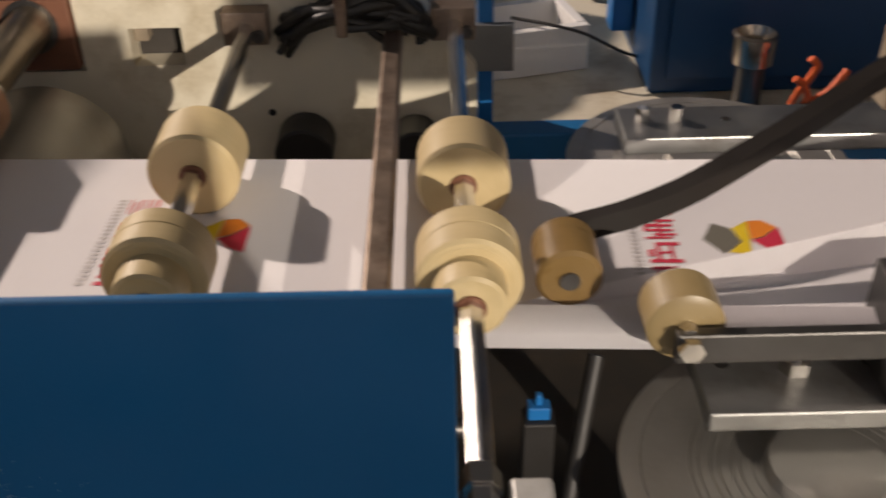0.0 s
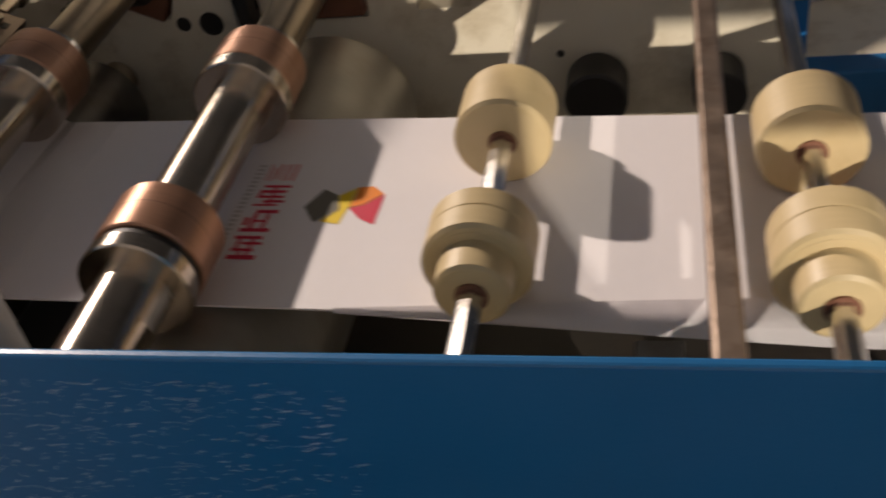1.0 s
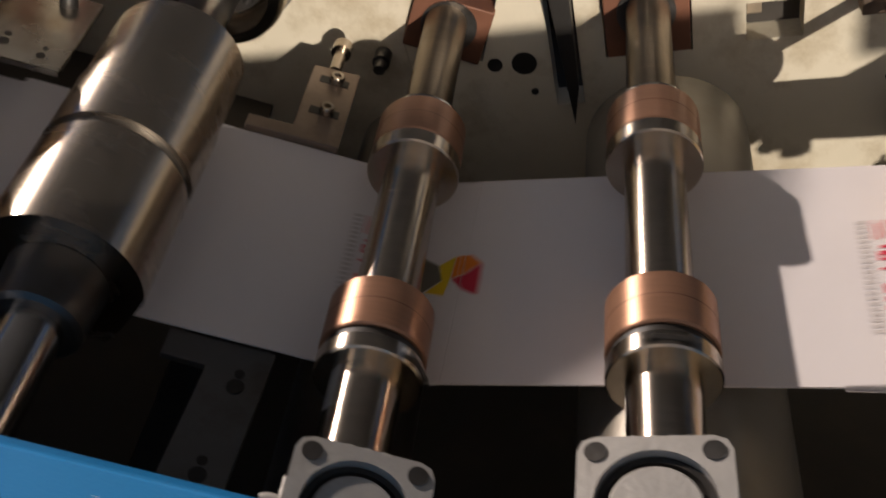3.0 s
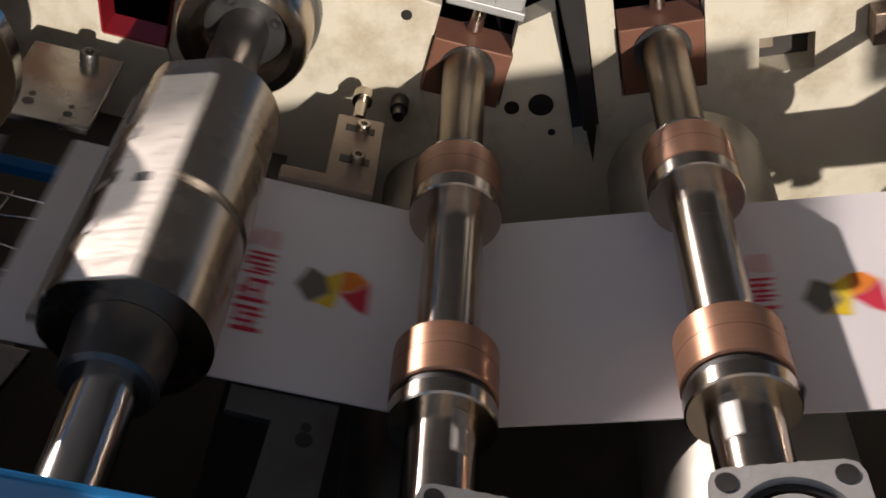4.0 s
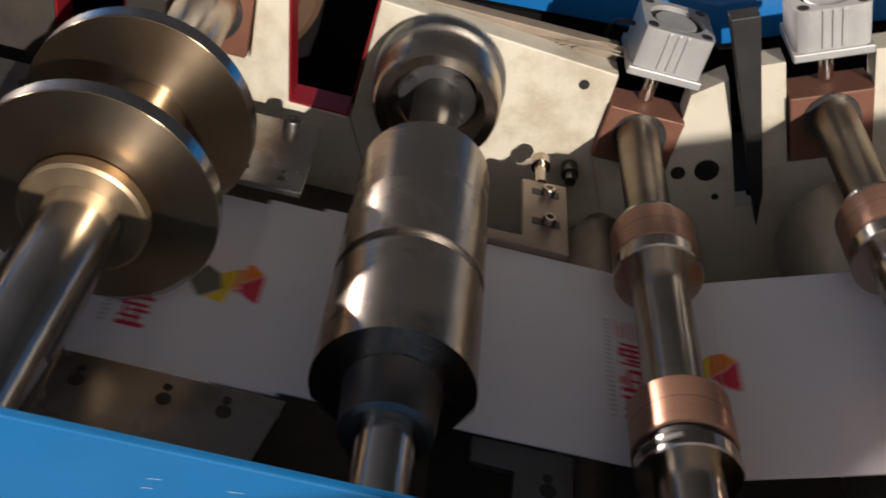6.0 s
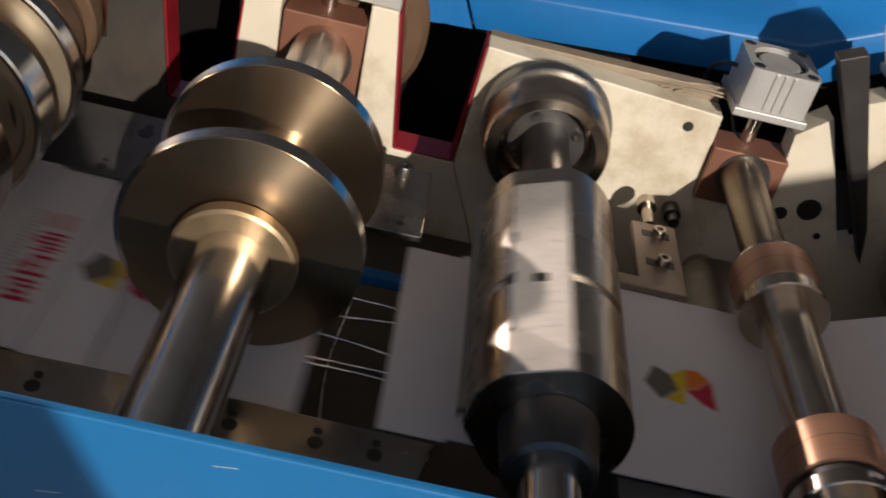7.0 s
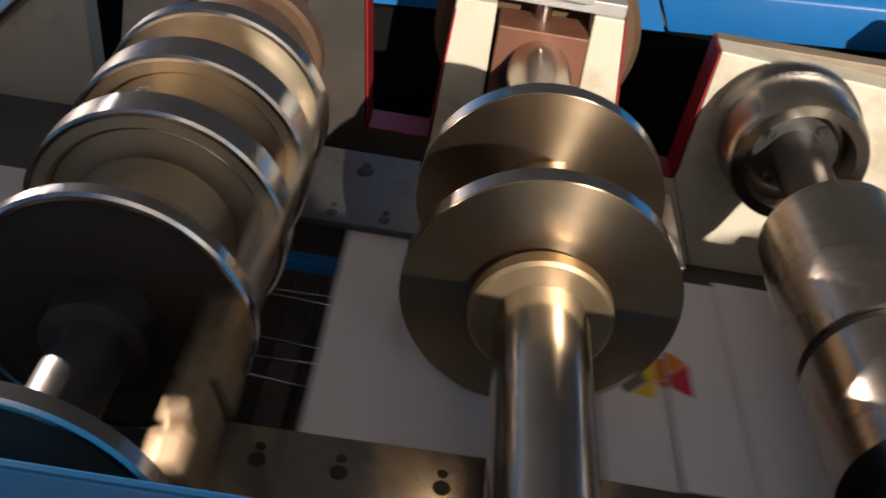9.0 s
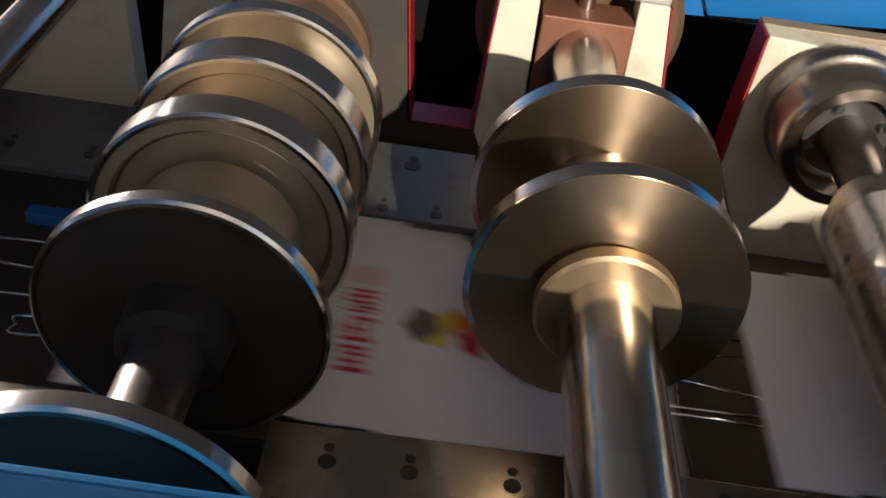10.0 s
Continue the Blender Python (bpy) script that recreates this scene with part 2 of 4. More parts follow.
def tube(points, r, seg=10, turn=0.0):
    """A round bar along a smooth line through the points."""
    pts = [Vector(p) for p in points]
    line = []
    for i in range(len(pts) - 1):
        p0, p1, p2, p3 = pts[max(i - 1, 0)], pts[i], pts[i + 1], pts[min(i + 2, len(pts) - 1)]
        for k in range(8):
            t = k / 8
            line.append(0.5 * ((2 * p1) + (p2 - p0) * t + (2 * p0 - 5 * p1 + 4 * p2 - p3) * t * t + (3 * p1 - p0 - 3 * p2 + p3) * t ** 3))
    line.append(pts[-1])
    bm = bmesh.new()
    rings = []
    for i, p in enumerate(line):
        d = (line[min(i + 1, len(line) - 1)] - line[max(i - 1, 0)]).normalized()
        a = d.cross(Vector((0.3, 0.2, 1))).normalized()
        c = d.cross(a)
        rings.append([bm.verts.new(p + r * (math.cos(w) * a + math.sin(w) * c)) for w in [turn + 2 * math.pi * j / seg for j in range(seg)]])
    for p, q in zip(rings, rings[1:]):
        for i in range(seg):
            bm.faces.new((p[i], p[(i + 1) % seg], q[(i + 1) % seg], q[i]))
    bm.faces.new(rings[0])
    bm.faces.new(rings[-1][::-1])
    return bm


def screw(parent, m, r=0.0042, h=0.004, material=None):
    """A socket-head screw with a hexagonal hole, standing on its local z."""
    bm = bmesh.new()
    n = 20
    out0 = [(r * math.cos(2 * math.pi * i / n), r * math.sin(2 * math.pi * i / n)) for i in range(n)]
    hexr = r * 0.5
    lo = [bm.verts.new((x, y, 0)) for x, y in out0]
    up = [bm.verts.new((x, y, h * 0.85)) for x, y in out0]
    top = [bm.verts.new((x * 0.88, y * 0.88, h)) for x, y in out0]
    rim = [bm.verts.new((x * 0.5, y * 0.5, h)) for x, y in out0]
    pit = [bm.verts.new((x * 0.46, y * 0.46, h * 0.35)) for x, y in out0]
    for p, q in ((lo, up), (up, top), (top, rim), (rim, pit)):
        for i in range(n):
            bm.faces.new((p[i], p[(i + 1) % n], q[(i + 1) % n], q[i]))
    bm.faces.new(pit)
    bm.faces.new(lo)
    return part("screw", bm, material or M_DARKSTEEL, parent, "", 40, m)


# The paper runs flat at WEB_Z, then climbs to the discs from the kink.
WEB_Z, KINK_X, CLIMB = 1.0705, -0.4513, 25.3
Y0, Y1 = 0.430, 0.604
INC = pose(KINK_X, 0, WEB_Z, 0, CLIMB, 0)      # local x = minus the way up, z = away from the sheet


def on_inc(s, y, h=0.0):
    return INC @ Vector((-s, y, h))


# ---- the hall ----
tagged(finish("floor", box(-9, 9, -9, 9, -0.2, 0, bevel=0), M_CONC), "grey stained concrete workshop floor", "floor", kind="structure")
bm = bmesh.new()
for x0, x1, z0, z1 in ((-4, 7, 0, WIN[2]), (-4, 7, WIN[3], 4.2), (-4, WIN[0], WIN[2], WIN[3]), (WIN[1], 7, WIN[2], WIN[3])):
    add_box(bm, x0, x1, 5.0, 5.2, z0, z1, bevel=0)
tagged(finish("wall_north", bm, M_WALL), "plain pale plastered workshop wall with a high window opening", "wall", kind="structure")
bm = bmesh.new()
for x0, x1, z0, z1 in ((WIN[0], WIN[1], WIN[2], WIN[2] + 0.03), (WIN[0], WIN[1], WIN[3] - 0.03, WIN[3]), (WIN[0], WIN[0] + 0.03, WIN[2] + 0.031, WIN[3] - 0.031), (WIN[1] - 0.03, WIN[1], WIN[2] + 0.031, WIN[3] - 0.031)):
    add_box(bm, x0, x1, 5.02, 5.06, z0, z1, bevel=0.002)
tagged(finish("window_1", bm, M_PLATE), "plain steel frame of the high window", "window", kind="structure")
tagged(finish("wall_east", box(7.0, 7.2, -4, 5.2, 0, 4.2, bevel=0), M_WALL), "plain pale plastered workshop wall", "wall", kind="structure")
tagged(finish("ceiling", box(-2.6, 7.2, -1.6, 5.2, 4.2, 4.35, bevel=0), M_WALL), "plain pale workshop ceiling", "ceiling", kind="structure")

# added unseen piers and lintels, placed only to keep light off the machine
tagged(finish("shade_pier", box(-0.13, 0.36, -0.62, -0.50, 0, 1.445, bevel=0), M_WALLDARK), "added unseen low grey pier that blocks sunlight from the machine", "wall", kind="structure")
tagged(finish("shade_pier", box(-0.95, -0.36, -0.62, -0.50, 0, 2.3, bevel=0), M_WALLDARK), "added unseen grey pier that blocks sunlight from the fold roller", "wall", kind="structure")
tagged(finish("shade_pier", box(-0.36, -0.165, -0.62, -0.50, 0, 1.515, bevel=0), M_WALLDARK), "added unseen low grey pier that blocks sunlight from the machine", "wall", kind="structure")
tagged(finish("shade_lintel", box(-0.36, 0.499, -0.62, -0.50, 1.90, 4.2, bevel=0), M_WALLDARK), "added unseen grey lintel that blocks sun and sky light", "wall", kind="structure")
tagged(finish("shade_lintel", box(0.50, 1.70, -0.62, -0.50, 1.425, 4.2, bevel=0), M_WALLDARK), "added unseen grey lintel that blocks sun and sky light", "wall", kind="structure")
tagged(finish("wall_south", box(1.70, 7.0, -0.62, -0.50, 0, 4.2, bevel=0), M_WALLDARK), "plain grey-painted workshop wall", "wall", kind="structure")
# added unseen sill, cuts the light under the lintel
tagged(finish("shade_sill", box(0.36, 1.70, -0.62, -0.50, 0, 1.15, bevel=0), M_WALLDARK), "added unseen low grey wall that blocks light below the opening", "wall", kind="structure")
housing = thing("flood_lamp", "grey metal flood lamp housing under the ceiling", "lamp", "", look(FLOOD_AT, (-0.3, 0.5, 1.1)))
part("housing", lathe([(0.06, 0.16), (0.06, 0.10), (0.25, 0.07), (0.26, 0.02)], 32, "z"), M_PLATE, housing, "", 30)


post = tagged(finish("lamp_mast", lathe([(0.0, 0.05), (FLOOD_AT.z + 0.30, 0.04)], 24, "z", pose(FLOOD_AT.x - 0.22, FLOOD_AT.y + 0.18, 0)), M_DARKSTEEL, smooth=30), "dark steel mast carrying the flood lamp", "mast")

# ---- far side frame of the machine ----
frame_far = thing("machine_side_frame", "cream-painted thick steel side frame with slots and stained edges", "machine frame")
PY0, PY1 = 0.755, 0.779


def far_plate(points, name="side_plate", m=None, y0=PY0, y1=PY1):
    ob = part(name, prism(points, y0, y1, bevel=0.0012), M_CREAM, frame_far, m=m)
    return ob


def w2(s, h):
    p = on_inc(s, 0, h)
    return (p.x, p.z)


LOW = 0.80
# between the red-edged notch and the slot of the second copper roller
far_plate([w2(0.241, 0.086), w2(0.051, 0.074), w2(0.050, 0.004), (-0.493, LOW), (-0.690, LOW), w2(0.245, -0.020)])
# below the notch and the forked bearing seat of the disc roller
far_plate([w2(0.2455, -0.0205), (-0.6905, LOW), (-0.86, LOW), w2(0.431, -0.020), w2(0.428, 0.093), w2(0.400, 0.093), w2(0.398, 0.012), w2(0.331, 0.012),
           w2(0.333, 0.096), w2(0.312, 0.096), w2(0.296, -0.020)])
# this stretch of plate lies in shade, put in as a dark colour
part("shaded_plate", prism([w2(0.4315, -0.0205), (-0.8605, LOW), (-1.02, LOW), w2(0.601, 0.0), w2(0.601, 0.095), w2(0.598, 0.095), w2(0.598, 0.02), w2(0.530, 0.02), w2(0.530, 0.095), w2(0.492, 0.095), w2(0.480, -0.020)], PY0, PY1), M_DARK, frame_far, "side plate stretch coloured dark for its shade")
far_plate([w2(0.602, 0.0), (-1.021, LOW), (-1.5, LOW), w2(1.0, -0.02), w2(1.0, 0.09), w2(0.690, 0.09), w2(0.680, -0.03), w2(0.665, -0.03), w2(0.655, 0.095), w2(0.602, 0.095)])
# from the slot of the second copper roller to the feed end, with the square window
SQ = (-0.2385, -0.198, 1.063, 1.094)
plate_pts = [w2(0.0495, 0.003), w2(-0.014, 0.003), w2(-0.008, 0.073), (-0.384, 1.142), (-0.384, 1.02), (-0.362, 1.02), (-0.362, 1.150), (-0.342, 1.150),
             (-0.342, 1.060), (-0.277, 1.060), (-0.277, 1.150), (-0.2184, 1.150), (-0.2184, SQ[3]), (SQ[0], SQ[3]), (SQ[0], SQ[2]), (SQ[1], SQ[2]), (SQ[1], SQ[3]),
             (-0.2183, SQ[3]), (-0.2183, 1.150), (-0.05, 1.150), (-0.01, 1.105), (0.03, 1.055), (0.03, LOW), (-0.4925, LOW)]
part("side_plate", prism(plate_pts, PY0, PY1), M_CREAM, frame_far)
# raw top edge strip
part("edge_strip", box(-0.240, -0.052, PY1 + 0.0005, PY1 + 0.014, 0.055, 0.0845, m=INC), M_CREAM_EDGE, frame_far, "worn raw grey-brown plate edge")
# red painted notch linings
for s0, s1, s2, hb in ((0.246, 0.296, 0.312, -0.020), (0.4315, 0.4795, 0.4915, -0.020)):
    part("notch_lining", box(-s1 + 0.001, -s0 - 0.001, PY0 + 0.001, PY1 + 0.006, hb, hb + 0.0015, 0.0003, m=INC), M_RED, frame_far, "red-painted notch edge")
    part("notch_lining", prism([(-s0 - 0.0005, hb + 0.002), (-s0 - 0.0018, hb + 0.002), (-s0 + 0.0032, 0.085), (-s0 + 0.0045, 0.085)], PY0 - 0.0006, PY1 + 0.006, m=INC), M_RED, frame_far, "red-painted notch edge")
    part("notch_lining", prism([(-s1 + 0.0005, hb + 0.002), (-s1 + 0.0018, hb + 0.002), (-s2 + 0.0018, 0.095), (-s2 + 0.0003, 0.095)], PY0 - 0.0006, PY1 + 0.006, m=INC), M_RED, frame_far, "red-painted notch edge")
# small holes in the plate
for x, z, r in ((-0.493, 1.156, 0.0042), (-0.405, 1.062, 0.010), (-0.428, 1.063, 0.006), (-0.40, 1.035, 0.003), (-0.372, 1.035, 0.003), (-0.30, 0.99, 0.004), (-0.135, 1.02, 0.003)):
    part("bolt_hole", lathe([(PY0 - 0.0006, r), (PY0 + 0.006, r * 0.9)], 24, m=pose(x, 0, z)), M_BLACK, frame_far, "dark drilled hole", 40)
part("stud", lathe([(0.732, 0.0045), (0.742, 0.0045), (0.742, 0.007), (0.755, 0.007)], 20, m=pose(-0.514, 0, 1.083)), M_DARKSTEEL, frame_far, "dark stud", 40)
part("switch_box", box(-0.262, -0.180, 0.7795, 0.7985, 1.045, 1.112, 0.001), M_DARK, frame_far, "dark box behind the square window")
part("latch", box(-0.2375, -0.2265, 0.7655, 0.7793, 1.079, 1.092, 0.0008), M_CREAM_EDGE, frame_far, "worn pale latch in the window")
# black hanging bar in the gap of the plate
bar_black = finish("hanging_bar", prism([(-0.3835, 1.20), (-0.362, 1.20), (-0.364, 1.045), (-0.370, 1.012)], 0.737, 0.7535, bevel=0.001), M_BLACK)
tagged(bar_black, "black painted flat steel bar hanging beside the side plate", "bar")

# dark machine body below and behind the sheet
body = thing("machine_body", "dark oily machine interior below the paper", "machine body", kind="structure")
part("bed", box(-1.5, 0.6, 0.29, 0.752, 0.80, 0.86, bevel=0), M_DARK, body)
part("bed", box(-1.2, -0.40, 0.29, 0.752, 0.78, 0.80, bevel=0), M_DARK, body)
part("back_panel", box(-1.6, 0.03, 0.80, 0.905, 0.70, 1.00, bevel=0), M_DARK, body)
# added wall, its black colour imitates the unlit hollow
part("inner_wall", prism([(-1.5, 0.62), (-0.17, 0.62), (-0.17, 1.084), (-0.37, 1.084), (-1.5, 1.524)], 0.918, 0.938), M_VOID, body, "black wall standing in for the shaded hollow behind the side frame")
part("base", box(-1.5, 0.6, 0.27, 0.90, 0.0, 0.775, bevel=0.002), M_BLUE, body)
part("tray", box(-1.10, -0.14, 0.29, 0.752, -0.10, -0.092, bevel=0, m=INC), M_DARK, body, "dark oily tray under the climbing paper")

# ---- blue covers behind ----
cover = thing("rear_cover", "glossy blue sheet-metal cover behind the side frame", "machine cover")
def sheet_pts(x):
    return 1.130 + max(0.0, (-0.37 - x)) * 0.39


bm = bmesh.new()
cols = []
# made-up 0.20 step left of -0.79, shades the paper from the flood
for x, up in ((-1.5, 0.20), (-0.7905, 0.20), (-0.79, 0.0), (-0.664, 0.0)):
    zb = sheet_pts(x) + up
    cols.append([bm.verts.new(p) for p in ((x, 0.912, zb - up - 0.04), (x, 0.912, zb), (x, 0.925, zb + 0.010), (x, 1.02, zb + 0.03), (x, 1.25, zb + 0.05), (x, 1.25, zb - up - 0.04))])
for a, b in zip(cols, cols[1:]):
    for i in range(6):
        bm.faces.new((a[i], b[i], b[(i + 1) % 6], a[(i + 1) % 6]))
for c in (cols[0], cols[-1]):
    bm.faces.new(c)
part("cover_panel", bm, M_BLUE_LIGHT, cover, "", 35)
bm = bmesh.new()
cols = []
for x in (-0.6615, -0.372, -0.16):
    zb = sheet_pts(x)
    cols.append([bm.verts.new(p) for p in ((x, 0.912, zb - 0.04), (x, 0.912, zb), (x, 0.925, zb + 0.010), (x, 1.02, zb + 0.060), (x, 1.25, zb + 0.115), (x, 1.25, zb - 0.04))])
for a, b in zip(cols, cols[1:]):
    for i in range(6):
        bm.faces.new((a[i], b[i], b[(i + 1) % 6], a[(i + 1) % 6]))
for c in (cols[0], cols[-1]):
    bm.faces.new(c)
bmesh.ops.bevel(bm, geom=list(bm.edges), offset=0.002, segments=2, affect="EDGES", profile=0.5)
part("cover_panel", bm, M_BLUE_LIGHT, cover, "", 35)

# ---- blue near guard ----
guard = thing("near_guard", "scratched blue-painted sheet-metal guard along the machine", "machine guard")
GY = 0.2395
gz = 1.2240
KX = -0.384
part("guard_panel", prism([(KX, gz), (0.003, gz - 0.002), (0.003, 0.55), (KX, 0.55)], GY - 0.003, GY + 0.0005, bevel=0.0010), M_BLUE, guard)
slope = 0.482
part("guard_panel", prism([(KX - 0.0015, gz + 0.0005), (KX - 0.0015, 0.55), (-1.45, 0.55), (-1.45, gz + slope * (1.45 + KX))], GY - 0.003, GY + 0.0005, bevel=0.0010), M_BLUE, guard)

rng = random.Random(4)
bm = bmesh.new()
for i in range(2400):
    x, z = KX + 0.012 + 0.23 * rng.random() ** 1.6, 1.214 - 0.12 * rng.random() ** 1.3
    ln, wd, an = 0.0007 + 0.0032 * rng.random() ** 2, 0.00009 + 0.00015 * rng.random(), radians(8 + 22 * rng.random())
    dx, dz = ln * math.cos(an), ln * math.sin(an)
    bm.faces.new([bm.verts.new(p) for p in ((x, GY - 0.0034, z), (x + dx, GY - 0.0034, z + dz), (x + dx, GY - 0.0034, z + dz + wd), (x, GY - 0.0034, z + wd))])
for i in range(20):
    x, z = -0.75 + 0.36 * rng.random(), 0
    z = gz + slope * (KX - x) - 0.004 - 0.05 * rng.random()
    ln, wd = 0.002 + 0.006 * rng.random(), 0.0002
    bm.faces.new([bm.verts.new(p) for p in ((x, GY - 0.0034, z), (x + ln, GY - 0.0034, z - 0.3 * ln), (x + ln, GY - 0.0034, z - 0.3 * ln + wd), (x, GY - 0.0034, z + wd))])
for i in range(1500):
    x, z = -0.115 - 0.15 * rng.random() ** 0.8, 1.165 - 0.11 * rng.random() ** 0.8 - 0.10 * rng.random() ** 3
    ln, wd, an = 0.0006 + 0.0024 * rng.random() ** 3, 0.00006 + 0.00010 * rng.random(), radians(10 + 40 * rng.random())
    dx, dz = ln * math.cos(an), ln * math.sin(an)
    bm.faces.new([bm.verts.new(p) for p in ((x, GY - 0.0034, z), (x + dx, GY - 0.0034, z + dz), (x + dx, GY - 0.0034, z + dz + wd), (x, GY - 0.0034, z + wd))])
tagged(part("scratches", bm, M_SCRATCH, guard, "bright bare scratches in the paint"), kind="stuff")

# near side plate inside the guard
near_frame = thing("near_side_frame", "near side frame behind the blue guard, cream, left plate darkened against bounce light", "machine frame")
part("side_plate", prism([(-0.40, 1.125), (-0.10, 1.125), (-0.10, LOW), (-0.40, LOW)], 0.258, 0.282, bevel=0.001), M_CREAM, near_frame)
# hidden plate coloured dark so it bounces no flood light onto the discs
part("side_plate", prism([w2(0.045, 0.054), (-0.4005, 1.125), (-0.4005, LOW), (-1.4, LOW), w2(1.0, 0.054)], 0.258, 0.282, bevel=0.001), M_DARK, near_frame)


# ---- air cylinders and bearing blocks ----
def air_cylinder(m, label):
    """A square compact air cylinder; local z is its axis, the cap on top at z = 0."""
    root = thing("air_cylinder", label, "air cylinder", "air cylinders on the bearing blocks", m)
    w, c = 0.0275, 0.004
    bm = bmesh.new()
    # ribbed square body around a bore
    n = 48
    ring_o, ring_i = [], []
    for i in range(n):
        a = 2 * math.pi * i / n + math.pi / 4
        ca, sa = math.cos(a), math.sin(a)
        k = min(w / max(abs(ca), 1e-6), w / max(abs(sa), 1e-6), w * 1.32)
        ring_o.append((k * ca, k * sa))
        ring_i.append((0.0215 * ca, 0.0215 * sa))
    vo1 = [bm.verts.new((x, y, 0)) for x, y in ring_o]
    vo0 = [bm.verts.new((x, y, -0.033)) for x, y in ring_o]
    vi1 = [bm.verts.new((x, y, 0)) for x, y in ring_i]
    vi0 = [bm.verts.new((x, y, -0.008)) for x, y in ring_i]
    for i in range(n):
        j = (i + 1) % n
        bm.faces.new((vo0[i], vo0[j], vo1[j], vo1[i]))
        bm.faces.new((vo1[i], vo1[j], vi1[j], vi1[i]))
        bm.faces.new((vi1[i], vi1[j], vi0[j], vi0[i]))
    bm.faces.new(vi0)
    bm.faces.new(vo0)
    part("body", bm, M_ALU, root, "", 35)
    part("retaining_ring", lathe([(-0.0078, 0.0213), (-0.004, 0.0213), (-0.0035, 0.0185), (-0.0078, 0.0180)], 40, "z"), M_BLACK, root, "black retaining ring", 35)
    part("end_cap", lathe([(-0.0078, 0.0165), (-0.003, 0.0165), (-0.0022, 0.0157)], 40, "z"), M_ALU, root, "pale dusty end cap", 15)
    for sx in (-1, 1):
        for sy in (-1, 1):
            part("bolt_hole", lathe([(-0.004, 0.0036), (0.0006, 0.0042)], 16, "z", pose(sx * 0.0208, sy * 0.0208, 0)), M_DARKSTEEL, root, "sunk dark bolt", 40)
        for k in (-0.007, 0.0, 0.007):
            part("rib", box(k - 0.0016, k + 0.0016, sx * w - 0.0012, sx * w + 0.0012, -0.031, -0.001, 0.0004), M_ALU, root)
    part("flange", box(-0.029, 0.029, -0.029, 0.029, -0.040, -0.0332, 0.001), M_ALU, root, "aluminium mounting flange")
    part("rod", lathe([(-0.070, 0.006), (-0.0402, 0.006)], 16, "z"), M_CHROME, root, "", 40)
    return root


CYL = "cast aluminium square air cylinder with dusty end cap"
near_b = air_cylinder(pose(-0.311, 0.272, 1.1935), CYL)
near_a = copy_thing(near_b, INC @ pose(-0.0215, 0.272, 0.120))
far_a = copy_thing(near_b, INC @ pose(-0.0205, 0.773, 0.1225))
far_b = copy_thing(near_b, pose(-0.3095, 0.773, 1.193))
far_d = copy_thing(near_b, INC @ pose(-0.366, 0.773, 0.147))


def bearing_block(m, w, z0, z1, r):
    """A bronze sliding block with a round eye for the shaft."""
    root = thing("bearing_block", "brown bronze sliding bearing block around the shaft", "bearing block", "bearing blocks in the side frame", m)
    part("block", box(-w, w, 0.748, 0.782, z0, z1, 0.001), M_BRASSBLK, root)
    part("eye", lathe([(0.7465, r + 0.003), (0.7478, r + 0.003), (0.7478, r + 0.0005)], 40), M_DARKSTEEL, root, "dark eye of the bearing", 40)
    return root


bearing_block(pose(-0.3095, 0, 1.100), 0.0310, -0.036, 0.021, 0.0185)
bearing_block(INC @ pose(-0.0195, 0, 0.030), 0.0305, -0.027, 0.021, 0.0185)
bearing_block(INC @ pose(-0.365, 0, 0.047), 0.0315, -0.034, 0.034, 0.0225)
bearing_block(INC @ pose(-0.565, 0, 0.075), 0.0325, -0.052, 0.018, 0.0225)
seat = tagged(finish("seat_plate", box(-0.428, -0.312, 0.757, 0.792, 0.0965, 0.106, m=INC), M_ALU), "pale steel plate closing the bearing fork", "plate")


# ---- rollers ----
def roller_copper(x, z, ynear):
    root = thing("copper_roller", "steel roller shaft with two copper-sleeved collars", "roller", "copper rollers pressing the paper", pose(x, 0, z))
    part("shaft", lathe([(ynear, 0.0165), (ynear + 0.001, 0.0186), (0.3985, 0.0186), (0.3986, 0.0182), (0.565, 0.0178), (0.6222, 0.0172)]), M_STEEL, root, "", 30)
    # same shaft, split here so the far end can be coloured as shaded
    part("shaft_end", lathe([(0.6224, 0.0160), (0.79, 0.0160)]), M_SHADESHAFT, root, "far shaft end coloured dull brown for its shade", 30)
    for y0, y1 in ((0.4145, 0.449), (0.5785, 0.613)):
        sl = part("sleeve", lathe(ring_prof(y0, y1, 0.0289)), M_COPPER, root, "matt copper-coloured sleeve", 30)
        part("score_line", lathe([(y0 + 0.018, 0.02885), (y0 + 0.0182, 0.02897), (y0 + 0.0186, 0.02897), (y0 + 0.0188, 0.02885)], 64), M_BRASSBLK, sl, "fine turned score line", 30)
    part("collar", lathe(ring_prof(0.3985, 0.4095, 0.0287)), M_STEEL, root, "turned steel collar", 30)
    part("collar", lathe(ring_prof(0.4097, 0.4143, 0.0268, 0.0003)), M_BLACK, root, "dark groove", 30)
    part("collar", lathe(ring_prof(0.5655, 0.5783, 0.0291)), M_STEEL, root, "turned steel collar", 30)
    part("collar", lathe(ring_prof(0.6133, 0.6215, 0.0245)), M_CHROME, root, "bright end ring", 30)
    part("keyway", box(-0.004, 0.004, 0.372, 0.3982, 0.0165, 0.0191, 0.0005), M_ALU, root, "pale flat key")
    part("clamp_slit", box(-0.0125, 0.0125, 0.402, 0.4055, 0.0262, 0.02895, 0.0003, m=pose(0, 0, 0, 0, 120, 0)), M_BLACK, root, "dark clamping slit")
    return root


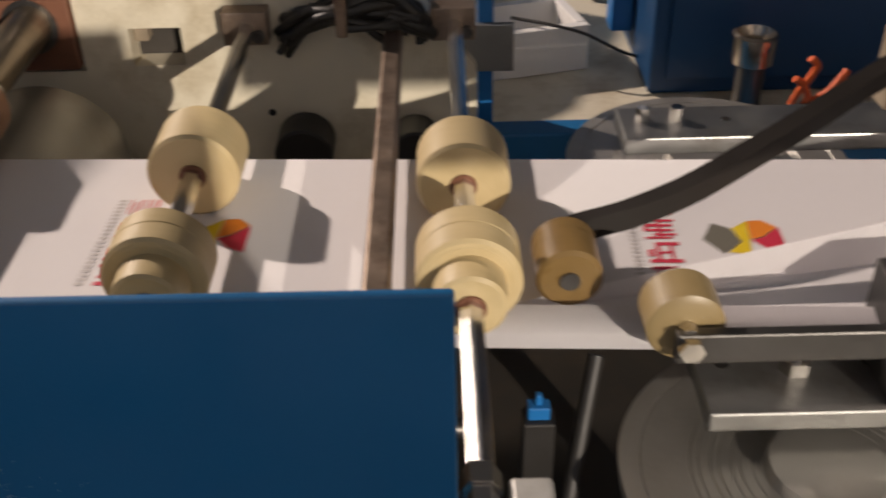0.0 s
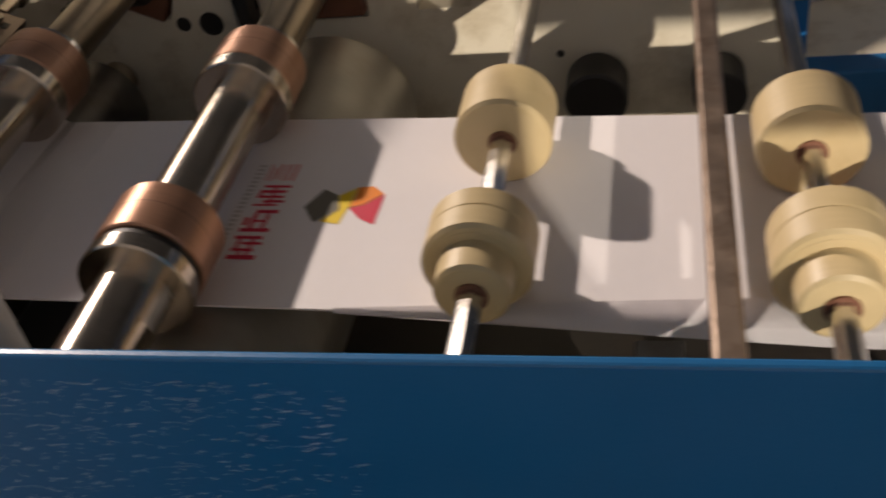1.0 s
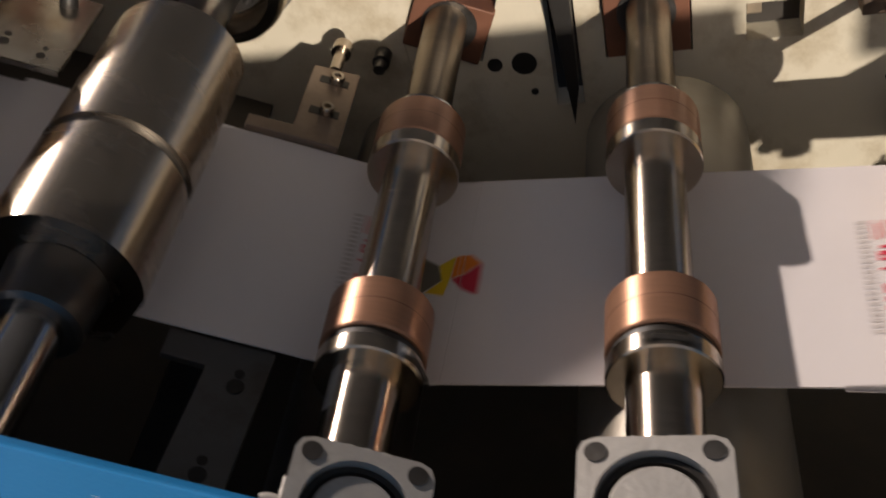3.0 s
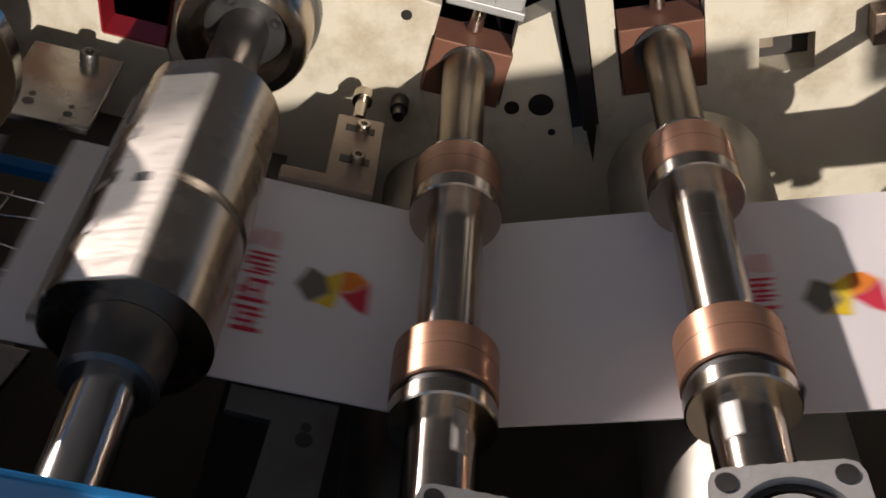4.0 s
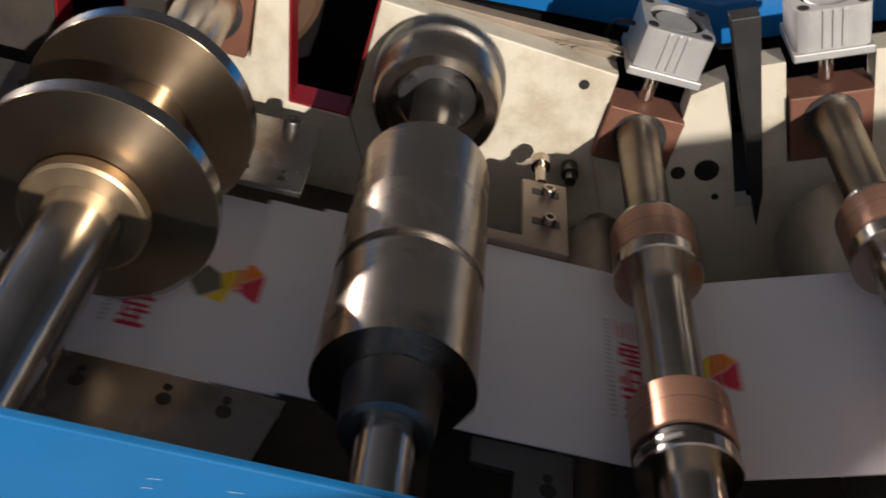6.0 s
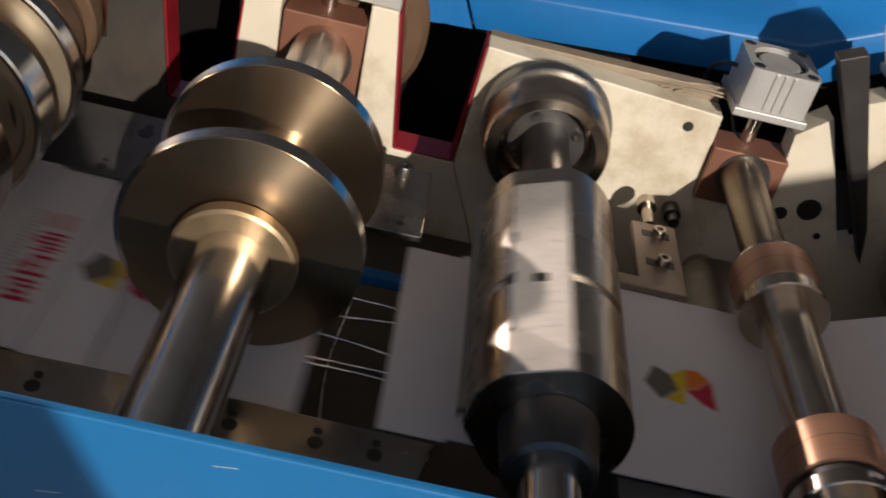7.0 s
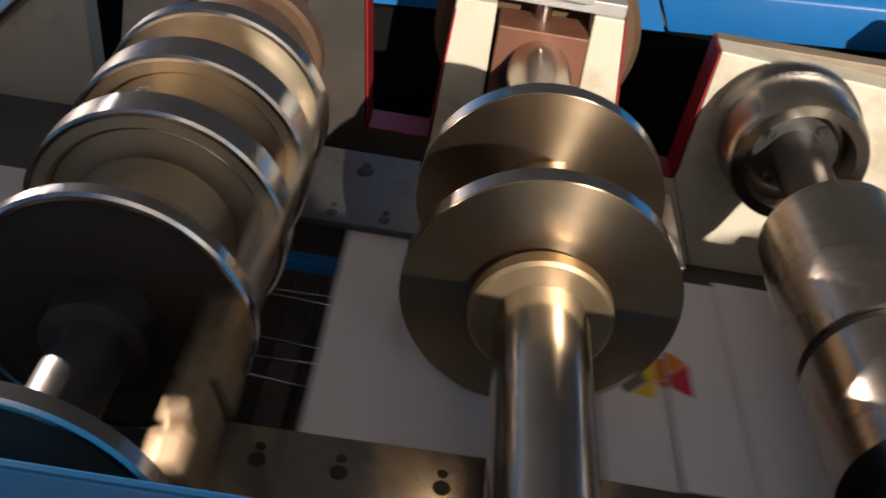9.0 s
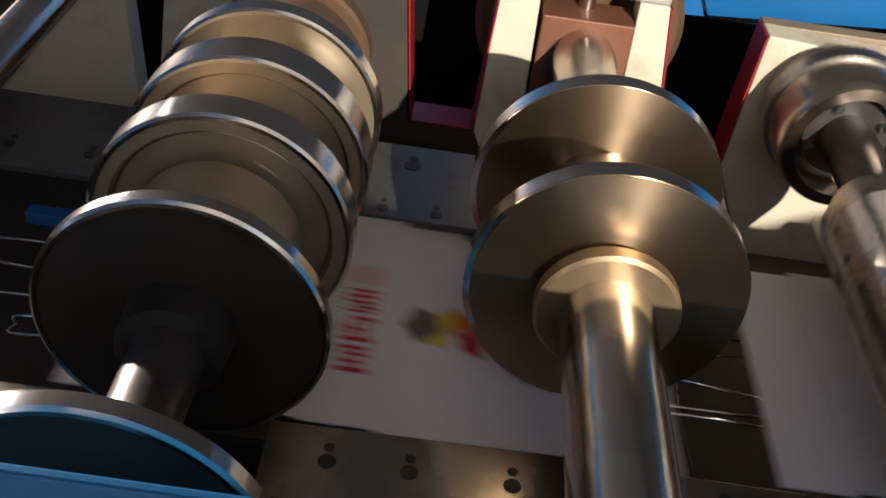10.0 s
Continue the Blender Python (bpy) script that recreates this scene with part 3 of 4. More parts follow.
roll_b = roller_copper(-0.3085, 1.1015, 0.262)
roll_a = roller_copper(-0.4575, 1.109, 0.262)


def lower_roller(x, z, r, material):
    root = thing("counter_roller", "pale grey counter roller below the paper", "roller", "", pose(x, 0, z))
    part("drum", lathe([(0.345, r - 0.002), (0.347, r), (0.71, r), (0.712, r - 0.002)]), material, root, "", 30)
    part("shaft", lathe([(0.285, 0.015), (0.752, 0.015)], 32), M_STEEL, root, "", 30)
    part("end_cap", lathe([(0.3385, r * 0.45), (0.3395, r * 0.96), (0.3448, r * 0.985)]), M_ALU, root, "pale end cap", 30)
    return root


low_b = lower_roller(-0.301, 1.003 + 0.006, 0.0600, M_GREY)
lowp = on_inc(0.022, 0, -0.0615)
low_a = lower_roller(lowp.x, lowp.z - 0.004, 0.040, M_DARKSTEEL)


def knife_roller(x, z):
    root = thing("knife_roller", "heavy turned steel knife roller with a clamped blade", "knife roller", "", pose(x, 0, z))
    R = 0.0434
    # barrel with two clamping flats beside the blade; blade at local minus z
    def outline(r):
        pts = []
        for i in range(144):
            a = 2 * math.pi * i / 144
            d = (math.degrees(a) + 180) % 360 - 180     # 0 at the blade
            k = r
            for mid, half, deep in ((-36, 22, 22), (8, 20, 20), (70, 25, 25)):
                e = math.radians(d - mid)
                if abs(e) < math.radians(half):
                    k = min(k, r * math.cos(math.radians(deep)) / math.cos(e))
            pts.append((k * -math.sin(a), -k * math.cos(a)))
        return pts
    part("barrel", prism(outline(R), 0.4065, 0.4805), M_KNIFE, root, "", 10)
    part("barrel", prism(outline(R), 0.4885, 0.5405), M_KNIFE, root, "", 10)
    part("groove", lathe([(0.4806, 0.0405), (0.4884, 0.0405)]), M_DARKSTEEL, root, "dark turned groove", 30)
    part("barrel", prism(outline(0.0425), 0.5408, 0.604), M_KNIFE, root, "", 10)
    part("collar", lathe([(0.3735, 0.021), (0.3755, 0.024), (0.4062, 0.026)]), M_DARKSTEEL, root, "oiled dark collar", 30)
    part("shaft", lathe([(0.262, 0.0150), (0.263, 0.0156), (0.3733, 0.0156)], 48), M_CHROME, root, "", 30)
    part("neck", lathe([(0.6052, 0.0175), (0.756, 0.0175)], 48), M_DARKSTEEL, root, "", 30)
    part("blade", box(-0.0022, 0.0022, 0.4075, 0.598, -0.0482, -0.030, 0.0003), M_CHROME, root, "bright knife blade")
    # d degrees ahead of the blade, round the barrel; local z outwards
    def around(d, k):
        w = math.radians(d)
        return pose(-k * math.sin(w), 0, -k * math.cos(w), 0, 180 + d, 0)
    part("ground_facet", box(-0.0165, 0.0165, 0.4075, 0.5850, -0.002, 0.0009, 0.0006, m=around(70, R * math.cos(radians(25)))), M_FACET, root, "bright ground facet")
    part("ground_facet", box(-0.0045, 0.0030, 0.4075, 0.585, -0.004, 0.0030, 0.0006, m=around(34, 0.0395)), M_FACET, root, "bright ground facet")
    part("blade_holder", box(-0.012, 0.0135, 0.4070, 0.5900, -0.002, 0.0022, 0.0008, m=around(6, R * math.cos(radians(20)))), M_KNIFE, root, "screwed blade holder")
    part("clamp_gap", box(-0.0030, 0.0030, 0.4085, 0.5600, -0.004, 0.0016, 0.0003, m=around(44, 0.0408)), M_BLACK, root, "dark clamping gap")
    for k in range(7):
        screw(root, around(14, R * math.cos(radians(20)) + 0.0024) @ pose(0, 0.418 + 0.0262 * k, 0), 0.0030, 0.0007)
        screw(root, around(-36, R * math.cos(radians(22))) @ pose(0, 0.424 + 0.0225 * min(k, 5), 0), 0.0028, 0.0010)
        if k % 2:
            part("gap_lump", box(-0.0028, 0.0028, 0.420 + 0.020 * k, 0.431 + 0.020 * k, -0.001, 0.0030, 0.001, m=around(47, 0.0408)), M_DARKSTEEL, root)
    # cup-shaped gear at the frame
    part("gear_cup", lathe([(0.730, 0.030), (0.730, 0.0475), (0.702, 0.0475), (0.694, 0.0455), (0.692, 0.0440), (0.692, 0.0365), (0.7125, 0.0325), (0.7125, 0.030)], 72), M_STEEL, root, "worn steel cup-shaped drive wheel", 30)
    part("cup_hub", lathe([(0.7295, 0.0298), (0.7125, 0.0298), (0.7085, 0.0285), (0.7085, 0.018)], 64), M_DARKSTEEL, root, "dark oiled hub", 30)
    tooth = []
    for k in range(60):
        a = 2 * math.pi * k / 60
        for da, rr in ((0.0, 0.0482), (0.022, 0.0482), (0.035, 0.0505), (0.075, 0.0505), (0.088, 0.0482)):
            tooth.append((rr * math.cos(a + da), rr * math.sin(a + da)))
    part("toothed_rim", prism(tooth, 0.7302, 0.7455), M_PLATE, root, "worn toothed wheel rim", 20)
    for k in range(4):
        a = math.pi / 2 * k + 0.5
        screw(root, pose(0.0238 * math.cos(a), 0.7085, 0.0238 * math.sin(a), 90, 0, 0), 0.0035, 0.004)
    return root


knife = knife_roller(-0.600, 1.187)


def disc_roller(x, z):
    root = thing("disc_roller", "polished shaft carrying two broad brushed steel discs", "disc roller", "", pose(x, 0, z))
    R = 0.0695

    def disc(y0, y1, nm):
        # rim stands a little proud over most of the turn, with a step
        bm = bmesh.new()
        n = 120
        lo, hi = [], []
        for i in range(n):
            a = 2 * math.pi * i / n
            k = R if 0.0 < a < 5.2 else R - 0.0030
            lo.append(bm.verts.new((k * math.cos(a), y0, k * math.sin(a))))
            hi.append(bm.verts.new((k * math.cos(a), y1, k * math.sin(a))))
        for i in range(n):
            j = (i + 1) % n
            bm.faces.new((lo[i], lo[j], hi[j], hi[i]))
        bm.faces.new(lo)
        bm.faces.new(hi[::-1])
        d = part("disc", bm, M_DISC, root, "", 25)
        part("rim", lathe([(y0 + 0.0010, R - 0.001), (y0 + 0.0010, R + 0.0004), (y1 - 0.0010, R + 0.0004), (y1 - 0.0010, R - 0.001)], 96), M_CHROME, d, "bright polished rim", 25)
    disc(0.4840, 0.4965, "near")
    disc(0.5715, 0.5850, "far")
    part("hub", lathe([(0.4680, 0.0335), (0.4695, 0.0355), (0.4770, 0.0355), (0.4772, 0.0310), (0.4838, 0.0310)], 72), M_BRASS, root, "turned steel hub", 30)
    part("spacer", lathe([(0.4967, 0.030), (0.5713, 0.030)]), M_STEEL, root, "", 30)
    part("hub", lathe([(0.5852, 0.0330), (0.598, 0.0330), (0.599, 0.0315)], 64), M_STEEL, root, "turned steel hub", 30)
    part("shaft", lathe([(0.262, 0.0215), (0.263, 0.0228), (0.4678, 0.0228)]), M_CHROME, root, "", 30)
    part("shaft", lathe([(0.5992, 0.0215), (0.800, 0.0215)]), M_STEEL, root, "", 30)
    part("key_slot", box(-0.0028, 0.0028, 0.36, 0.466, 0.0212, 0.0231, 0.0003, m=pose(0, 0, 0, 0, 40, 0)), M_DARKSTEEL, root, "dark key slot")
    screw(root, pose(0.0349, 0.473, 0, 0, 90, 0), 0.0028, 0.001)
    return root


discs = disc_roller(-0.7580, 1.2745)


pul = thing("belt_pulley", "brown grooved belt pulley behind the bearing fork", "pulley", "", pose(-0.7580, 0, 1.2745))
part("wheel", lathe([(0.8005, 0.022), (0.8005, 0.058), (0.804, 0.060), (0.804, 0.072), (0.808, 0.077), (0.816, 0.070), (0.824, 0.077), (0.828, 0.072), (0.828, 0.022)], 72), M_PULLEY, pul, "", 30)


def fold_roller(x, z):
    root = thing("fold_roller", "oily steel roller with five bright-rimmed discs and a gripper bar", "disc roller", "", pose(x, 0, z))
    R = 0.0615
    # first two disc faces carry their shade in the colour, the rest are bronze
    for y0, w, lip, face in ((0.290, 0.008, 0.0, M_OILSHADE), (0.398, 0.008, 0.0, M_OILSHADE), (0.465, 0.018, 0.005, M_BRONZE), (0.520, 0.022, 0.006, M_BRONZE), (0.575, 0.012, 0.0, M_BRONZE)):
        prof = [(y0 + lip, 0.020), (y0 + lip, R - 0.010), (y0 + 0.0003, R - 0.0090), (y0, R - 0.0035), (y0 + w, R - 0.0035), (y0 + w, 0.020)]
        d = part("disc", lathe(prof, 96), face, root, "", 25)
        part("rim", lathe([(y0 - 0.0004, R - 0.0032), (y0 - 0.0004, R - 0.0014), (y0 + 0.0008, R), (y0 + w - 0.0008, R), (y0 + w + 0.0004, R - 0.0014), (y0 + w + 0.0004, R - 0.0032)], 96, caps=False), M_CHROME, d, "bright polished rim", 20)
        if lip:
            part("step_ring", lathe([(y0 + lip - 0.0016, R - 0.0115), (y0 + lip - 0.0008, R - 0.0104), (y0 + lip + 0.001, R - 0.0104)], 96, caps=False), M_CHROME, d, "thin bright turned step", 20)
    part("drum", lathe([(0.4835, 0.034), (0.5195, 0.034)]), M_STEEL, root, "", 30)
    part("drum", lathe([(0.4065, 0.024), (0.4400, 0.026), (0.4420, 0.036), (0.4645, 0.038)], 64), M_BRONZE, root, "stepped bronze-grey drum", 30)
    part("drum", lathe([(0.5425, 0.034), (0.5745, 0.034)], 64), M_STEEL, root, "", 30)
    part("shaft", lathe([(0.262, 0.014), (0.380, 0.0150), (0.3815, 0.022), (0.3975, 0.023)], 48), M_DARKSTEEL, root, "", 30)
    part("shaft", lathe([(0.5875, 0.021), (0.79, 0.021)], 48), M_STEEL, root, "", 30)
    for y0, y1, r in ((0.612, 0.632, 0.047), (0.634, 0.650, 0.040), (0.652, 0.668, 0.046), (0.670, 0.690, 0.038)):
        part("brass_ring", lathe(ring_prof(y0, y1, r, 0.002), 64), M_PULLEY, root, "brown bronze ring", 30)
    part("gripper_bar", box(-0.005, 0.005, 0.400, 0.586, R - 0.012, R + 0.0012, 0.001), M_CHROME, root, "bright gripper bar")
    for y0, y1, h in ((0.302, 0.322, 0.002), (0.3235, 0.346, 0.0), (0.3475, 0.368, 0.0025), (0.3695, 0.396, 0.0005)):
        part("gripper_jaw", box(-0.010, 0.010, y0, y1, R - 0.014, R + h, 0.002), M_BRASS, root, "worn tan gripper jaw")
    for k, (y, a, r) in enumerate(((0.4648, 30, 0.044), (0.4648, 200, 0.043), (0.5248, 75, 0.042), (0.5248, 250, 0.044))):
        part("scuff", box(-0.007, 0.007, y, y + 0.0012, r - 0.001, r + 0.0012, 0.0004, m=pose(0, 0, 0, 0, a, 0)), M_CHROME, root, "bright rubbed mark")
    return root


folder = fold_roller(-0.916, 1.373)


def rod_roller(x, z, r, label):
    root = thing("guide_rod", label, "rod", "", pose(x, 0, z))
    part("rod", lathe([(0.262, r - 0.001), (0.263, r), (0.752, r), (0.753, r - 0.001)], 40), M_CHROME, root, "", 30)
    return root


rod = rod_roller(-1.022, 1.456, 0.0115, "polished chrome guide rod across the machine")
end_drum = thing("end_drum", "dark steel drum at the top of the incline", "roller", "", pose(-1.16, 0, 1.450))
part("drum", lathe(ring_prof(0.30, 0.735, 0.052, 0.002)), M_DARKSTEEL, end_drum, "", 30)


def ivory_roller(x, z, ynear, hub, near0, near1, far0, far1):
    root = thing("ivory_roller", "slim hexagonal steel shaft with two stepped ivory plastic wheels", "roller", "ivory plastic guide rollers", pose(x, 0, z))
    part("shaft", lathe([(ynear, 0.0056), (ynear + 0.0005, 0.0062), (0.748, 0.0062)], 6), M_CHROME, root)
    R = 0.0268
    mid = (near0 + near1) / 2
    a = part("wheel", lathe([(hub, 0.0160), (hub + 0.0015, 0.0180), (near0 - 0.0004, 0.0185), (near0 - 0.0003, 0.0225), (near0, 0.0228), (near0 + 0.0003, R - 0.002), (near0 + 0.002, R), (mid, R), (mid + 0.0006, R - 0.0005), (mid + 0.0012, R), (near1 - 0.002, R), (near1, R - 0.002), (near1, 0.008)], 72), M_IVORY, root, "", 30)
    b = part("wheel", lathe([(far0, 0.0075), (far0, R - 0.002), (far0 + 0.002, R), (far1 - 0.002, R), (far1, R - 0.002), (far1, 0.018), (far1 + 0.012, 0.018), (far1 + 0.013, 0.016)], 72), M_IVORY, root, "", 30)
    part("eye", lathe([(far0 - 0.0012, 0.0078), (far0 - 0.0001, 0.0078)], 32), M_BRASSBLK, b, "dark eye of the wheel", 40)
    part("eye", lathe([(hub - 0.0013, 0.0078), (hub - 0.0001, 0.0078)], 32), M_BRASSBLK, a, "dark eye of the wheel", 40)
    return root


ivory_a = ivory_roller(-0.144, 1.0975, 0.255, 0.3985, 0.4165, 0.447, 0.521, 0.561)
ivory_b = ivory_roller(0.0125, 1.0975, 0.285, 0.390, 0.4085, 0.442, 0.503, 0.540)
for x in (-0.144, 0.0125):
    br = thing("shaft_clamp", "rusty brown clamp holding the slim shaft", "clamp", "shaft clamps", pose(x, 0, 1.0975))
    part("clamp", box(-0.018, 0.016, 0.737, 0.7545, -0.012, 0.014, 0.001), M_RUST, br)
    part("screw_head", lathe([(0.7320, 0.0045), (0.7368, 0.0045)], 20, m=pose(0.009, 0, -0.004)), M_DARKSTEEL, br, "", 40)

cross = thing("cross_bar", "worn rusty square steel bar across the paper", "bar")
part("bar", box(-0.0405, -0.0265, 0.2835, 0.7545, 1.084, 1.0985, 0.0022), M_RUST, cross)
part("end_plate", box(-0.047, -0.020, 0.7455, 0.7548, 1.0992, 1.112, 0.001), M_DARKSTEEL, cross, "dark end plate of the bar")
screw(cross, pose(-0.0335, 0.738, 1.0986), 0.0045, 0.004)


# ---- guides along the climbing sheet ----
def inc_plate(name, label, outline, h0, h1, material=None):
    """A flat plate on the incline; outline in (s, y)."""
    b = bmesh.new()
    lo = [b.verts.new((-s, y, h0)) for s, y in outline]
    hi = [b.verts.new((-s, y, h1)) for s, y in outline]
    b.faces.new(lo)
    b.faces.new(hi)
    k = len(outline)
    for i in range(k):
        b.faces.new((lo[i], lo[(i + 1) % k], hi[(i + 1) % k], hi[i]))
    bmesh.ops.recalc_face_normals(b, faces=b.faces)
    bmesh.ops.bevel(b, geom=list(b.edges), offset=0.0007, segments=2, affect="EDGES", profile=0.5)
    root = thing(name, label, "guide plate", "", INC)
    part("plate", b, material or M_PLATE, root)
    return root


def slot_hole(root, s, y, h, r=0.0042):
    part("slot", lathe([(h - 0.002, r), (h + 0.0004, r)], 20, "z", pose(-s, y, 0)), M_BLACK, root, "dark screw hole", 40)
    part("slot", lathe([(h - 0.002, r * 0.6), (h + 0.0004, r * 0.6)], 16, "z", pose(-s, y + 0.0085, 0)), M_BLACK, root, "dark screw hole", 40)


g = inc_plate("near_guide_plate", "oily zinc guide plate along the near paper edge", [(0.236, 0.425), (0.372, 0.428), (0.372, 0.350), (0.252, 0.350)], -0.008, -0.003, M_OILPLATE)
for s in (0.267, 0.299, 0.345):
    slot_hole(g, s, 0.408, -0.003)
g = inc_plate("near_guide_plate", "oily zinc guide plate along the near paper edge", [(0.374, 0.429), (0.516, 0.427), (0.516, 0.345), (0.374, 0.350)], -0.008, -0.003, M_OILPLATE)
for s in (0.40, 0.448, 0.486):
    slot_hole(g, s, 0.406, -0.003)
g = inc_plate("near_guide_plate", "oily zinc guide plate along the near paper edge", [(0.56, 0.429), (0.80, 0.427), (0.80, 0.345), (0.56, 0.350)], -0.008, -0.003, M_OILPLATE)
g = inc_plate("near_bracket", "dark angled guide bracket with screw holes", [(0.072, 0.430), (0.132, 0.430), (0.132, 0.412), (0.107, 0.411), (0.113, 0.325), (0.078, 0.325)], -0.008, -0.003, M_SHADEPLATE)
slot_hole(g, 0.088, 0.402, -0.003, 0.0048)
slot_hole(g, 0.092, 0.345, -0.003, 0.0048)
g = inc_plate("far_guide_plate", "wet oily zinc guide plate along the far paper edge", [(0.262, 0.6055), (0.324, 0.6055), (0.324, 0.691), (0.262, 0.691)], -0.001, 0.004, M_OILPLATE)
slot_hole(g, 0.305, 0.622, 0.004, 0.0038)
slot_hole(g, 0.278, 0.617, 0.004, 0.003)
screw(g, pose(-0.283, 0.680, 0.004), 0.0065, 0.009)
# this and the next far plate are coloured dark for the shade there
g = inc_plate("far_guide_plate", "oily zinc guide plate along the far paper edge", [(0.395, 0.603), (0.53, 0.603), (0.53, 0.690), (0.395, 0.690)], -0.006, -0.001, M_SHADEPLATE)
for s in (0.451, 0.484, 0.42):
    slot_hole(g, s, 0.612, -0.001, 0.0036)
for s in (0.47, 0.41):
    slot_hole(g, s, 0.665, -0.001, 0.0055)
g = inc_plate("far_guide_plate", "oily zinc guide plate along the far paper edge", [(0.56, 0.603), (0.82, 0.603), (0.82, 0.690), (0.56, 0.690)], -0.006, -0.001, M_SHADEPLATE)
for s in (0.62, 0.67, 0.72):
    slot_hole(g, s, 0.625, -0.001, 0.0036)
g = inc_plate("far_bracket", "brownish steel angle bracket with two slotted screws", [(0.073, 0.605), (0.137, 0.605), (0.137, 0.616), (0.107, 0.617), (0.107, 0.689), (0.073, 0.691)], -0.001, 0.005, M_BROWNPLATE)
for y in (0.638, 0.675):
    part("slot", box(-0.100, -0.079, y - 0.004, y + 0.004, 0.0045, 0.0054, 0.0003), M_BLACK, g, "dark screw slot")
    screw(g, pose(-0.088, y, 0.0055), 0.0052, 0.006, M_STEEL)
part("stud", lathe([(0.691, 0.0045), (0.715, 0.0045), (0.715, 0.0075), (0.725, 0.0075)], 20, m=pose(-0.092, 0, 0.002)), M_STEEL, g, "", 40)

# wire grid in the slots under the sheets
grid = thing("wire_grid", "bent bright steel wires under the paper sheets", "wire grid", "", INC)
for ya, yb, sa, sb in ((0.546, 0.559, 0.262, 0.70), (0.486, 0.497, 0.250, 0.66)):
    # a bent loop: out, round the end, and back
    run = [(sa + (sb - sa) * f, 0.004 * math.sin(9 * f + 40 * ya)) for f in (0, 0.2, 0.4, 0.6, 0.8, 1.0)]
    pts = [(-s, ya + w, -0.026 + w) for s, w in run] + [(-sb - 0.006, (ya + yb) / 2, -0.026)] + [(-s, yb + 0.6 * w, -0.024 - w) for s, w in run[::-1]]
    part("wire", tube(pts, 0.0009, 6), M_CHROME, grid, "", 60)
part("wire", tube([(-0.25, 0.517, -0.030), (-0.33, 0.521, -0.026), (-0.44, 0.516, -0.030), (-0.56, 0.519, -0.026), (-0.70, 0.517, -0.028)], 0.0009, 6), M_CHROME, grid, "", 60)
for s in (0.300, 0.458, 0.600):
    part("cross_wire", tube([(-s, 0.448, -0.032), (-s - 0.004, 0.50, -0.031), (-s + 0.002, 0.574, -0.033)], 0.0012, 6), M_CHROME, grid, "", 60)
part("support", box(-0.70, -0.25, 0.590, 0.600, -0.034, -0.026, 0.0006), M_BLUE_LIGHT, grid, "blue-painted strip along the slot")
part("support", box(-0.70, -0.25, 0.428, 0.440, -0.024, -0.018, 0.0006), M_PLATE, grid, "bright zinc strip along the slot")
part("support", box(-0.50, -0.485, 0.4405, 0.5895, -0.052, -0.042, 0.0006), M_DARKSTEEL, grid)
part("support", box(-0.41, -0.395, 0.4405, 0.5895, -0.052, -0.042, 0.0006), M_DARKSTEEL, grid)

# small things below the flat run
pipe = tagged(finish("drain_pipe", tube([(-0.17, 0.36, 0.90), (-0.165, 0.37, 0.99), (-0.10, 0.40, 1.01), (0.02, 0.42, 0.99)], 0.006), M_DARKSTEEL, smooth=60), "dark oily pipe below the paper", "pipe")
stay = thing("brace_plate", "dull grey steel stays below the paper", "stay")
part("plate", box(-0.075, -0.05, 0.30, 0.45, 0.86, 1.02, 0.001), M_SHADEPLATE, stay)
part("plate", box(-0.235, -0.205, 0.30, 0.40, 0.86, 0.985, 0.001), M_DARKSTEEL, stay)
far_wheel = tagged(finish("idler_wheel", lathe([(0.715, 0.021), (0.717, 0.023), (0.748, 0.023), (0.7545, 0.015)], 40, m=pose(-0.108, 0, 1.000)), M_BLACK, smooth=30), "black rubber idler wheel at the side frame", "wheel")
far_wheel2 = tagged(finish("idler_wheel", lathe([(0.715, 0.017), (0.717, 0.019), (0.748, 0.019), (0.7545, 0.012)], 40, m=pose(-0.020, 0, 1.000)), M_BLACK, smooth=30), "black rubber idler wheel at the side frame", "wheel")

# ---- the folding station towards the feed ----
def edge_disc(x, y, z, r, label, mirror):
    root = thing("edge_disc", label, "disc", "edge discs of the folding station", pose(x, y, z))
    prof = [(-0.008, r - 0.001), (-0.001, r), (0.0, r - 0.0006)]
    for q in (0.90, 0.66, 0.62, 0.56, 0.52, 0.46, 0.42, 0.36):
        prof += [(0.0, r * q), (-0.0006, r * q - 0.0006), (0.0, r * q - 0.0012)]
    prof += [(0.0, r * 0.3), (0.006, r * 0.28), (0.006, r * 0.1)]
    part("disc", lathe(prof, 96, "z"), M_TURNED, root, "", 20)
    part("spindle", lathe([(-0.20, 0.012), (-0.0085, 0.012)], 24, "z"), M_DARKSTEEL, root, "", 30)
    return root


edge_disc(0.186, 0.355, 1.018, 0.102, "large horizontal turned steel disc with ring grooves", 1)
edge_disc(0.190, 0.645, 1.030, 0.100, "large horizontal steel disc in shadow", -1)


def disc_bar(m, x0, x1, y0, y1, label):
    root = thing("clamp_bar", label, "bar", "clamp bars over the edge discs", m)
    part("bar", box(x0, x1, y0, y1, -0.006, 0.006, 0.0012), M_PLATE, root)
    return root


